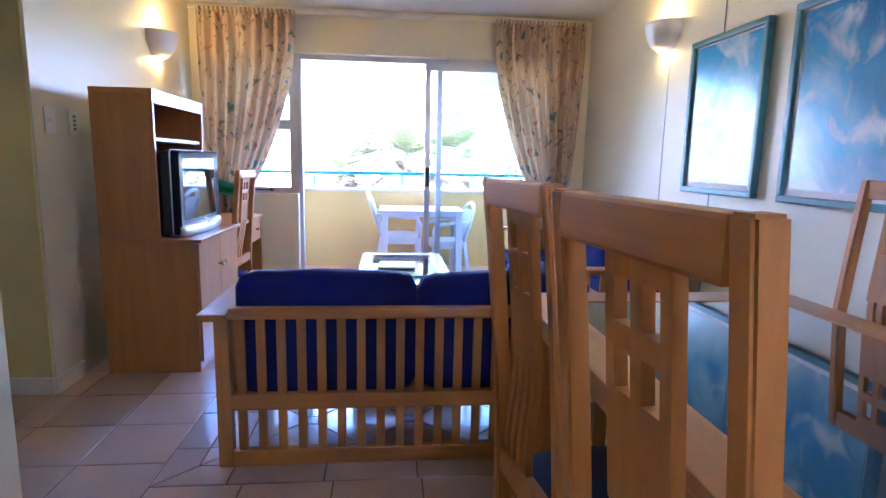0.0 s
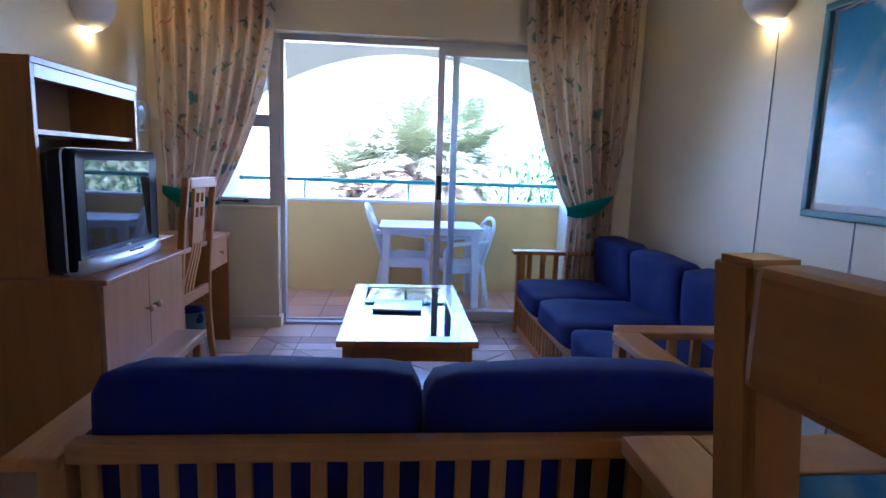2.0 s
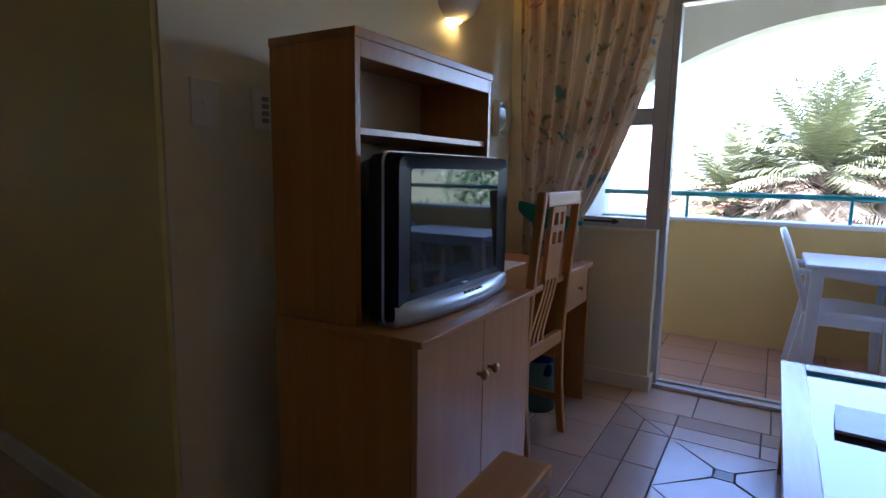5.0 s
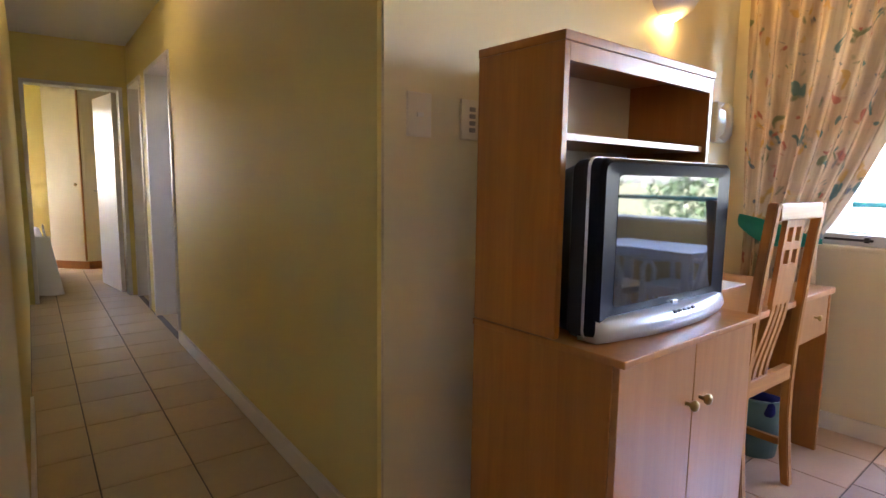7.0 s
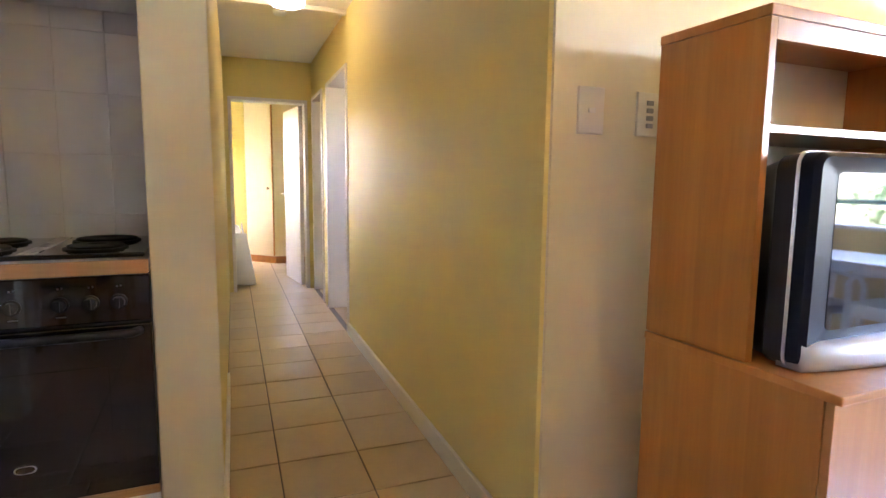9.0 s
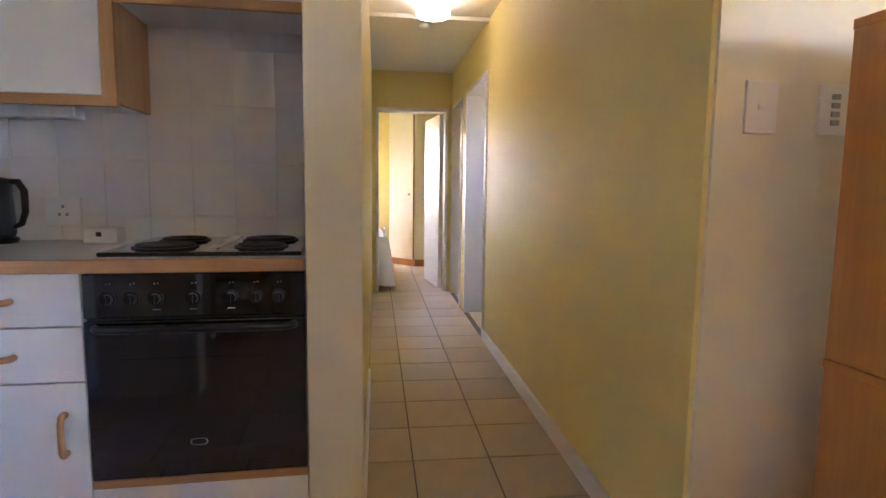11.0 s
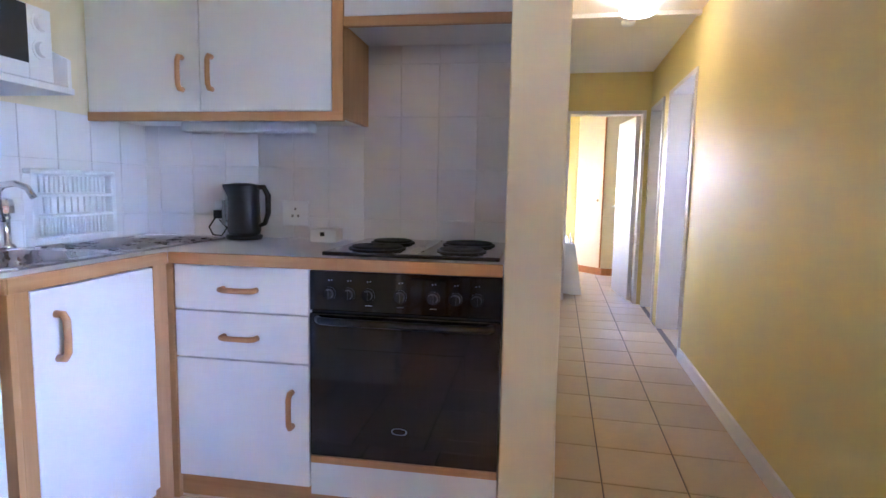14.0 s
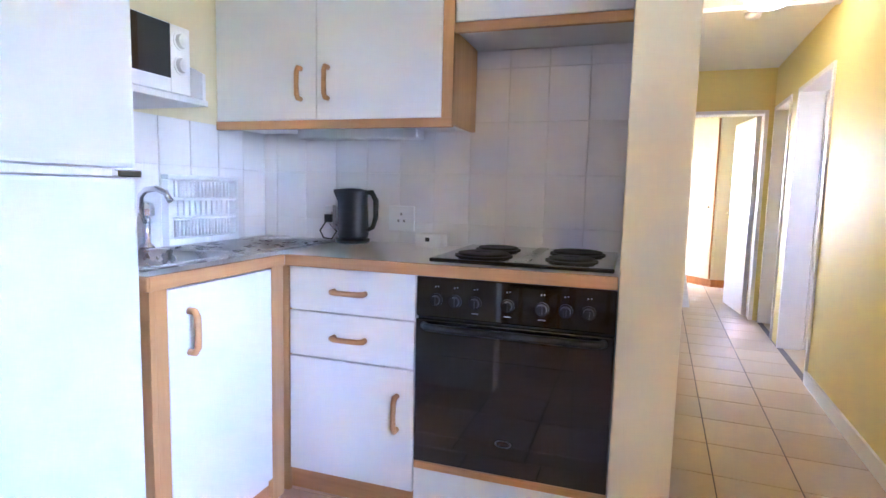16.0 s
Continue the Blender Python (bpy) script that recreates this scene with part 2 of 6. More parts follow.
M_CHROME = surface("chrome", (0.75, 0.75, 0.76), 0.12, 1.0, vary=0.02, scale=8, bump=0.0)
M_STEEL = surface("brushed_steel", (0.55, 0.55, 0.55), 0.28, 1.0, vary=0.05, scale=12, bump=0.02)
M_BLACK = surface("black_plastic", (0.012, 0.012, 0.014), 0.35, vary=0.1, scale=8, bump=0.02)
M_BLACKGL = surface("black_enamel_glass", (0.006, 0.006, 0.008), 0.08, vary=0.1, scale=5, bump=0.0, coat=0.6)
M_IRON = surface("hotplate_iron", (0.02, 0.018, 0.017), 0.55, 0.3, vary=0.2, scale=20, bump=0.1)
M_SILVER = surface("silver_plastic", (0.55, 0.57, 0.60), 0.3, 0.5, vary=0.03, scale=6, bump=0.0)
M_TVDARK = surface("charcoal_bezel", (0.006, 0.008, 0.016), 0.36, 0.0, vary=0.05, scale=6, bump=0.0, spec=0.15)
M_SCREEN = surface("dark_screen_glass", (0.018, 0.022, 0.024), 0.04, vary=0.02, scale=3, bump=0.0, coat=0.2)
M_PLASTIC = surface("white_garden_plastic", (0.80, 0.82, 0.86), 0.35, vary=0.04, scale=6, fine=100, bump=0.02)
M_TEAL = surface("teal_paint", (0.02, 0.25, 0.24), 0.4, vary=0.08, scale=10, bump=0.03)
M_TEALCL = surface("teal_cloth", (0.01, 0.30, 0.28), 0.8, vary=0.12, scale=18, fine=200, bump=0.1)
M_FRAME = surface("sea_green_frame", (0.07, 0.22, 0.24), 0.35, vary=0.15, scale=20, fine=90, bump=0.08)
M_BRASS = surface("dull_brass", (0.45, 0.30, 0.12), 0.3, 0.9, vary=0.1, scale=20, bump=0.0)
M_CERAMIC = surface("white_plaster_sconce", (0.78, 0.77, 0.78), 0.4, vary=0.02, scale=6, bump=0.03)
M_FRIDGE = surface("white_fridge_enamel", (0.70, 0.75, 0.80), 0.38, vary=0.01, scale=3, fine=150, bump=0.02)
M_LINEN = surface("white_linen", (0.78, 0.77, 0.76), 0.9, vary=0.05, scale=6, fine=180, bump=0.15)
M_WARD = surface("cream_wardrobe_paint", (0.78, 0.67, 0.47), 0.4, vary=0.02, scale=2, bump=0.02)
M_DOORP = surface("white_door_paint", (0.80, 0.75, 0.70), 0.35, vary=0.02, scale=2, bump=0.02)
M_PAPER = surface("printed_cover", (0.46, 0.56, 0.64), 0.35, vary=0.2, scale=9, fine=30, bump=0.0, coat=0.4, spec=0.4)
M_WPAPER = surface("white_paper", (0.80, 0.80, 0.80), 0.6, vary=0.03, scale=9, bump=0.0)
M_GREENPL = surface("green_bin_plastic", (0.10, 0.22, 0.22), 0.4, vary=0.1, scale=6, bump=0.02)
M_LEAF = surface("palm_leaflet", (0.155, 0.17, 0.08), 0.5, vary=0.5, scale=2.5, fine=12, bump=0.0)
M_DEADLEAF = surface("dry_palm_frond", (0.40, 0.32, 0.21), 0.8, vary=0.35, scale=2.5, fine=12, bump=0.0)
M_SHRUB = surface("broad_green_leaf", (0.07, 0.14, 0.055), 0.45, vary=0.5, scale=2.5, fine=12, bump=0.0)
M_TRUNK = surface("fibrous_trunk", (0.16, 0.11, 0.07), 0.95, vary=0.35, scale=9, fine=60, bump=0.6)
M_GROUND = surface("dry_lawn", (0.16, 0.17, 0.08), 0.95, vary=0.3, scale=0.6, fine=8, bump=0.2)
M_ROOF = surface("clay_roof", (0.45, 0.20, 0.12), 0.8, vary=0.2, scale=3, fine=30, bump=0.2)
M_HOUSE = surface("pale_house_render", (0.75, 0.70, 0.62), 0.85, vary=0.05, scale=1, fine=30, bump=0.1)
M_DARKWIN = surface("dark_window_glass", (0.03, 0.04, 0.05), 0.08, vary=0.05, scale=2, bump=0.0)
M_SLATE = surface("worktop_sealant", (0.30, 0.30, 0.32), 0.5, vary=0.1, scale=9, bump=0.0)
M_CANE = surface("woven_cane", (0.66, 0.58, 0.42), 0.6, vary=0.2, scale=60, fine=150, bump=0.3)
M_CURTAIN = curtain_cloth("floral_curtain")
M_GLASS = clear_glass("window_glass")
M_TABGL = clear_glass("table_glass", (0.90, 0.97, 0.97), 4.0)
M_DARKTOP = surface("smoked_table_glass", (0.02, 0.03, 0.05), 0.03, vary=0.1, scale=3, bump=0.0, coat=1.0, spec=1.0)
M_BULB = glow("warm_bulb", (1.0, 0.72, 0.25), 2.0)
M_OPAL = glow("opal_lamp_glass", (1.0, 0.88, 0.60), 0.22)


# ---- builders ----
def link_mesh(name, bm, material, parent=None, label="", smooth=False):
    bmesh.ops.recalc_face_normals(bm, faces=bm.faces)
    me = bpy.data.meshes.new(name)
    bm.to_mesh(me)
    bm.free()
    me.materials.append(material)
    if smooth:
        for p in me.polygons:
            p.use_smooth = True
    ob = new(name, me)
    if parent:
        ob.parent = parent
    if label:
        ob["label"] = label
    return ob


def root(ob):
    o = Vector((0, 0, 0))
    while ob is not None:
        o += ob.location
        ob = ob.parent
    return o


def add_box(bm, x0, x1, y0, y1, z0, z1, bevel=0.0, off=(0, 0, 0)):
    ox, oy, oz = off
    vs = [bm.verts.new((x - ox, y - oy, z - oz)) for z in (z0, z1) for y in (y0, y1) for x in (x0, x1)]
    fs = [bm.faces.new([vs[i] for i in f]) for f in ((0, 2, 3, 1), (4, 5, 7, 6), (0, 1, 5, 4), (2, 6, 7, 3), (0, 4, 6, 2), (1, 3, 7, 5))]
    if bevel:
        es = list({e for f in fs for e in f.edges})
        bmesh.ops.bevel(bm, geom=es, offset=bevel, segments=2, affect="EDGES", profile=0.6)


def boxes(name, material, parent, items, bevel=0.003, label="", m=None):
    """One mesh of one or more bevelled boxes (x0, x1, y0, y1, z0, z1), in the world if the parent stands unturned."""
    bm = bmesh.new()
    off = root(parent) if parent else (0, 0, 0)
    for it in items:
        add_box(bm, *it, bevel=bevel, off=off)
    if m is not None:
        bmesh.ops.transform(bm, matrix=m, verts=bm.verts)
    return link_mesh(name, bm, material, parent, label)


def thing(name, at, label, category, group="", kind=""):
    ob = new(name)
    ob.location = at
    return tagged(ob, label, category, group, kind)


def structure(name, material, items, label, category, bevel=0.0):
    return tagged(boxes(name, material, None, items, bevel), label, category, kind="structure")


def tube(bm, pts, r, sides=10):
    """A round tube through points."""
    rings = []
    pts = [Vector(p) for p in pts]
    a = None
    for i, p in enumerate(pts):
        d = (pts[min(i + 1, len(pts) - 1)] - pts[max(i - 1, 0)]).normalized()
        if a is None:
            a = d.cross(Vector((0, 0, 1)))
            a = a if a.length > 0.01 else Vector((1, 0, 0))
        a = (a - d * a.dot(d)).normalized()
        b = d.cross(a)
        rr = r[i] if isinstance(r, (list, tuple)) else r
        rings.append([bm.verts.new(p + a * rr * math.cos(2 * math.pi * k / sides) + b * rr * math.sin(2 * math.pi * k / sides)) for k in range(sides)])
    for A, B in zip(rings, rings[1:]):
        for k in range(sides):
            bm.faces.new((A[k], A[(k + 1) % sides], B[(k + 1) % sides], B[k]))
    bm.faces.new(rings[0])
    bm.faces.new(rings[-1][::-1])


def lathe(bm, prof, at=(0, 0, 0), sides=24, sx=1.0, sy=1.0, m=None, arc=1.0):
    """A turned shape from (radius, height) pairs."""
    rings = []
    full = arc >= 1
    n = sides if full else sides + 1
    for r, z in prof:
        ring = []
        for k in range(n):
            a = 2 * math.pi * arc * k / sides
            v = Vector((r * math.cos(a) * sx, r * math.sin(a) * sy, z))
            ring.append(bm.verts.new((m @ v if m else v) + Vector(at)))
        rings.append(ring)
    for A, B in zip(rings, rings[1:]):
        for k in range(sides):
            j = (k + 1) % n
            bm.faces.new((A[k], A[j], B[j], B[k]))
    if full:
        for ring in (rings[0], rings[-1]):
            bm.faces.new(ring)


def cushion(bm, x0, x1, y0, y1, z0, z1, puff=0.03, n=8):
    """A stuffed, rounded cushion."""
    tmp = bmesh.new()
    bmesh.ops.create_cube(tmp, size=2.0)
    bmesh.ops.subdivide_edges(tmp, edges=tmp.edges[:], cuts=n, use_grid_fill=True)
    cx, cy, cz = (x0 + x1) / 2, (y0 + y1) / 2, (z0 + z1) / 2
    hx, hy, hz = (x1 - x0) / 2, (y1 - y0) / 2, (z1 - z0) / 2
    vm = {}
    for v in tmp.verts:
        p = v.co.copy()
        q = Vector([math.copysign(abs(c) ** 1.0, c) for c in p])
        l = (abs(q.x) ** 10 + abs(q.y) ** 10 + abs(q.z) ** 10) ** (1 / 10)
        q = q / l
        w = Vector((q.x * hx, q.y * hy, q.z * hz))
        nz = noise.noise(Vector((w.x * 5 + cx * 3, w.y * 5 + cy * 3, w.z * 5))) * 0.012
        w += Vector((q.x, q.y, q.z)) * (nz + puff * 0.3 * (1 - q.x * q.x) * (1 - q.y * q.y))
        vm[v] = bm.verts.new(w + Vector((cx, cy, cz)))
    for f in tmp.faces:
        bm.faces.new([vm[v] for v in f.verts])
    tmp.free()


# ---- large structure ----
CEIL = 2.50
HALL = 2.42
structure("ceiling", M_CEIL, [(-1.5, 2.3, -1.6, 5.66, CEIL, CEIL + 0.1)], "white painted plaster ceiling of the living room", "ceiling")
structure("ceiling_kitchen", M_CEIL, [(-2.75, -1.5, 0.1, 2.30, HALL + 0.004, HALL + 0.12)], "white painted ceiling over the kitchen", "ceiling")
structure("ceiling_passage", M_CEIL, [(-6.2, -1.47, 2.20, 3.62, HALL, HALL + 0.12), (-9.3, -6.2, 0.75, 4.85, HALL, HALL + 0.12), (-6.2, -4.0, 3.62, 5.12, HALL, HALL + 0.12)], "white painted ceiling over passage and bedroom", "ceiling")
structure("wall_north", M_WALL, [
    (-1.56, -0.478, 5.43, 5.65, -0.05, 0.90), (-1.56, 2.36, 5.43, 5.65, 2.13, CEIL), (-1.56, -1.24, 5.43, 5.65, 0.90, 2.13), (1.82, 2.36, 5.43, 5.65, -0.05, 2.13)],
    "cream painted wall round the balcony door and side window", "wall")
structure("wall_east", M_WALL, [(2.16, 2.36, -1.6, 5.43, -0.05, CEIL)], "cream painted panel wall with hung pictures", "wall")
structure("wall_west", M_WALL, [(-1.56, -1.36, 3.20, 5.43, -0.05, CEIL)], "cream painted wall behind the television cabinet", "wall")
PN = 3.185
structure("wall_passage_north", M_HALL, [(-4.2, -1.372, PN, PN + 0.16, -0.05, HALL)], "yellow painted passage wall up to the doorways", "wall")
structure("wall_passage_header", M_HALL, [(-6.2, -4.2, PN, PN + 0.16, 2.045, HALL)], "yellow painted wall over the passage doorways", "wall")
structure("wall_passage_pier", M_HALL, [(-5.42, -5.16, PN, PN + 0.16, -0.05, 2.045)], "yellow painted pier between two doorways", "wall")
structure("wall_passage_end", M_HALL, [(-6.35, -6.12, PN, PN + 0.16, -0.05, 2.045)], "yellow painted wall beside the bedroom door", "wall")
structure("wall_passage_south", M_HALL, [(-6.2, -1.96, 2.245, 2.305, -0.05, HALL)], "yellow painted wall between passage and kitchen", "wall")
structure("wall_kitchen_end", M_WALL, [(-1.96, -1.925, 2.152, 2.338, -0.05, 2.43), (-2.75, -1.96, 2.152, 2.27, -0.05, 2.43)], "cream painted end of the wall beside the oven", "wall", 0.006)
structure("wall_kitchen_west", M_WALL, [(-2.75, -2.56, 0.1, 2.15, -0.05, 2.5)], "kitchen wall behind the hob", "wall")
structure("wall_kitchen_south", M_WALL, [(-2.56, -0.42, 0.1, 0.385, -0.05, 2.5)], "pale yellow kitchen wall behind the sink", "wall")
structure("wall_stub", M_WALL, [(-0.56, -0.43, 0.385, 1.46, -0.05, 2.5)], "cream painted short wall beside the fridge", "wall", 0.006)
structure("wall_south", M_WALL, [(-0.43, 0.7, -1.6, -1.45, -0.05, CEIL), (1.4, 2.16, -1.6, -1.45, -0.05, CEIL), (0.7, 1.4, -1.6, -1.45, -0.05, 1.75), (0.7, 1.4, -1.6, -1.45, 2.1, CEIL), (-0.56, -0.43, -1.6, 0.1, -0.05, CEIL)], "cream painted wall at the back of the dining area", "wall")
structure("wall_header", M_WALL, [(-1.56, -1.44, 0.385, 3.2, HALL, CEIL)], "cream painted ceiling edge over the passage opening", "wall")
structure("wall_bedroom", M_HALL, [
    (-6.35, -6.2, 0.9, 2.345, -0.05, 2.5), (-6.35, -6.2, 3.14, 4.7, -0.05, 2.5), (-6.35, -6.2, 2.345, 3.14, 2.03, 2.5),
    (-9.3, -9.15, 0.9, 1.1, -0.05, 2.5), (-9.3, -9.15, 2.15, 4.7, -0.05, 2.5), (-9.3, -9.15, 1.1, 2.15, -0.05, 1.0), (-9.3, -9.15, 1.1, 2.15, 2.0, 2.5), (-9.15, -6.35, 0.75, 0.9, -0.05, 2.5),
    (-9.15, -6.35, 4.7, 4.85, -0.05, 2.5)],
    "yellow painted bedroom walls with a window", "wall")
structure("wall_rooms_behind", M_WHITEPL, [(-6.2, -4.8, 5.0, 5.1, -0.05, 2.5), (-4.35, -4.0, 5.0, 5.1, -0.05, 2.5), (-4.8, -4.35, 5.0, 5.1, -0.05, 1.5), (-4.8, -4.35, 5.0, 5.1, 2.0, 2.5), (-4.2, -4.1, 3.36, 5.0, -0.05, 2.5), (-5.4, -5.3, 3.36, 5.0, -0.05, 2.5)], "white walls of the small room off the passage", "wall")
structure("floor", M_GROUT, [(-1.5, 2.36, -1.6, 5.60, -0.15, -0.0045), (-2.75, -1.5, 0.1, 2.34, -0.15, -0.0045)], "dark grout bed of the tiled floor", "floor")
structure("floor_passage", M_GROUT, [(-9.3, -1.345, 2.24, 5.1, -0.14, -0.0045), (-9.3, -6.2, 0.75, 2.24, -0.14, -0.0045)], "dark grout bed of the passage and bedroom floor", "floor")
structure("floor_small_rooms", M_TILEH, [(-5.16, -4.2, 3.22, 5.0, -0.0045, -0.0005), (-6.12, -5.42, 3.22, 3.36, -0.0045, -0.0005)], "clay tiled floor of the rooms off the passage", "floor")
structure("balcony_floor", M_GROUT, [(-1.56, 2.36, 5.60, 6.95, -0.2, -0.0125)], "grout bed of the balcony floor", "floor")

# unseen opening added in the back wall to brighten south-facing surfaces
back_win = thing("window_2", (1.05, -1.53, 1.75), "small high aluminium window, unseen, added to light the dining area", "window", kind="structure")
boxes("window_frame", M_ALU, back_win, [(0.70, 0.73, -1.56, -1.50, 1.75, 2.1), (1.37, 1.40, -1.56, -1.50, 1.75, 2.1), (0.73, 1.37, -1.56, -1.50, 1.75, 1.78), (0.73, 1.37, -1.56, -1.50, 2.07, 2.1)], 0.003)

# skirtings
structure("baseboard_passage", M_TRIM, [(-4.2, -1.36, PN - 0.017, PN, -0.004, 0.085), (-3.3, -1.94, 2.305, 2.32, -0.004, 0.085)], "cream painted skirting along the passage walls", "baseboard", 0.004)
structure("baseboard_living", M_TRIM, [(-1.36, -1.343, 3.18, 3.44, -0.004, 0.085), (-1.36, -0.478, 5.413, 5.43, -0.004, 0.085), (-0.478, -0.461, 5.413, 5.515, -0.004, 0.085), (2.143, 2.16, 3.2, 5.43, -0.004, 0.085), (2.143, 2.16, -1.45, 2.2, -0.004, 0.085)],
          "cream painted skirting in the living room", "baseboard", 0.004)
# seams of the panel wall
structure("trim_panel_seams", M_SLATE, [(2.1565, 2.1605, 3.918, 3.922, 0.1, 2.5), (2.1565, 2.1605, 3.328, 3.332, 0.1, 2.5)], "thin joint lines between wall panels", "trim")

# balcony with its arch
structure("balcony_parapet", M_BALC, [(-1.3, 2.2, 6.75, 6.93, -0.2, 0.86)], "ochre plastered balcony parapet", "parapet")
structure("parapet_coping", M_WHITEPL, [(-1.3, 2.2, 6.735, 6.945, 0.86, 0.89)], "white rounded coping on the parapet", "coping", 0.01)
structure("balcony_side_walls", M_WHITEPL, [(1.99, 2.36, 5.65, 6.95, -0.2, 2.6), (-1.56, -1.12, 5.65, 6.95, -0.2, 2.6)], "white plastered side walls of the balcony", "wall")
structure("balcony_ceiling", M_CEIL, [(-1.56, 2.36, 5.65, 7.0, 2.6, 2.7)], "white balcony ceiling", "ceiling")
bm = bmesh.new()
ARC_X, ARC_Z, ARC_R, HALF = 0.47, 2.255 - 2.45, 2.45, 1.56
front, back = [], []
for i in range(41):
    x = ARC_X - HALF + 2 * HALF * i / 40
    z = ARC_Z + math.sqrt(ARC_R ** 2 - (x - ARC_X) ** 2)
    front.append((bm.verts.new((x, 6.75, z)), bm.verts.new((x, 6.75, 2.6))))
    back.append((bm.verts.new((x, 6.95, z)), bm.verts.new((x, 6.95, 2.6))))
for i in range(40):
    bm.faces.new((front[i][0], front[i + 1][0], front[i + 1][1], front[i][1]))
    bm.faces.new((back[i][0], back[i][1], back[i + 1][1], back[i + 1][0]))
    bm.faces.new((front[i][0], back[i][0], back[i + 1][0], front[i + 1][0]))
tagged(link_mesh("balcony_arch", bm, M_WHITEPL), "white plastered arch over the balcony opening", "arch", kind="structure")
rail = thing("balcony_rail", (0.44, 6.8, 0.89), "teal painted tubular handrail above the parapet", "railing")
bm = bmesh.new()
tube(bm, [(-1.56, 0, 0.175), (1.55, 0, 0.175)], 0.02)
link_mesh("handrail", bm, M_TEAL, rail, smooth=True)
for x in (-0.95, 0.05, 1.05):
    bm = bmesh.new()
    tube(bm, [(x, 0, 0), (x, 0, 0.16)], 0.011)
    link_mesh("post", bm, M_TEAL, rail, smooth=True)

# sliding door and side window
win = thing("door_1", (0.6, 5.56, 0), "aluminium sliding balcony door with side window, one leaf slid open", "sliding door", kind="structure")
A0, A1 = 5.52, 5.60
boxes("door_frame", M_ALU, win, [(-0.478, -0.445, A0, A1, 0, 2.085), (1.785, 1.82, A0, A1, 0, 2.085), (-0.478, 1.82, A0, A1, 2.085, 2.13)], 0.004)
boxes("track", M_ALU, win, [(-0.478, 1.82, A0 - 0.02, A1 + 0.02, 0.0, 0.022), (-0.478, 1.82, 5.555, 5.565, 0.022, 0.034)], 0.002)
for x0, x1, y in ((0.665, 1.77, 5.535), (0.775, 1.78, 5.575)):
    leaf = boxes("sliding_leaf", M_ALU, win, [(x0, x0 + 0.052, y - 0.014, y + 0.014, 0.03, 2.085), (x1 - 0.05, x1, y - 0.014, y + 0.014, 0.03, 2.085), (x0 + 0.052, x1 - 0.05, y - 0.014, y + 0.014, 2.03, 2.085), (x0 + 0.052, x1 - 0.05, y - 0.014, y + 0.014, 0.03, 0.11)], 0.003)
    g = boxes("pane", M_GLASS, leaf, [(x0 + 0.052, x1 - 0.05, y - 0.002, y + 0.002, 0.11, 2.03)], 0)
    g.visible_shadow = False
boxes("door_handle", M_BLACK, win, [(0.672, 0.712, 5.49, 5.521, 0.98, 1.16), (0.68, 0.704, 5.485, 5.492, 1.0, 1.14)], 0.006, "black moulded pull handle")
side = thing("window_1", (-0.85, 5.56, 0.9), "aluminium side window with a transom, beside the balcony door", "window", kind="structure")
boxes("window_frame", M_ALU, side, [(-0.558, -0.478, A0, A1, 0.90, 2.13), (-1.24, -1.20, A0, A1, 0.90, 2.13), (-1.20, -0.558, A0, A1, 0.90, 0.955), (-1.20, -0.558, A0, A1, 2.08, 2.13), (-1.20, -0.558, A0, A1, 1.47, 1.56)], 0.004)
for z0, z1 in ((0.955, 1.47), (1.56, 2.08)):
    g = boxes("pane", M_GLASS, side, [(-1.20, -0.558, 5.558, 5.562, z0, z1)], 0)
    g.visible_shadow = False
boxes("window_stay", M_BLACK, side, [(-0.90, -0.70, 5.495, 5.507, 0.925, 0.937), (-0.735, -0.715, 5.49, 5.52, 0.92, 0.945)], 0.002, "dark casement stay bar")
boxes("window_sill", M_WALL, side, [(-1.24, -0.478, 5.425, 5.52, 0.88, 0.902)], 0.006)


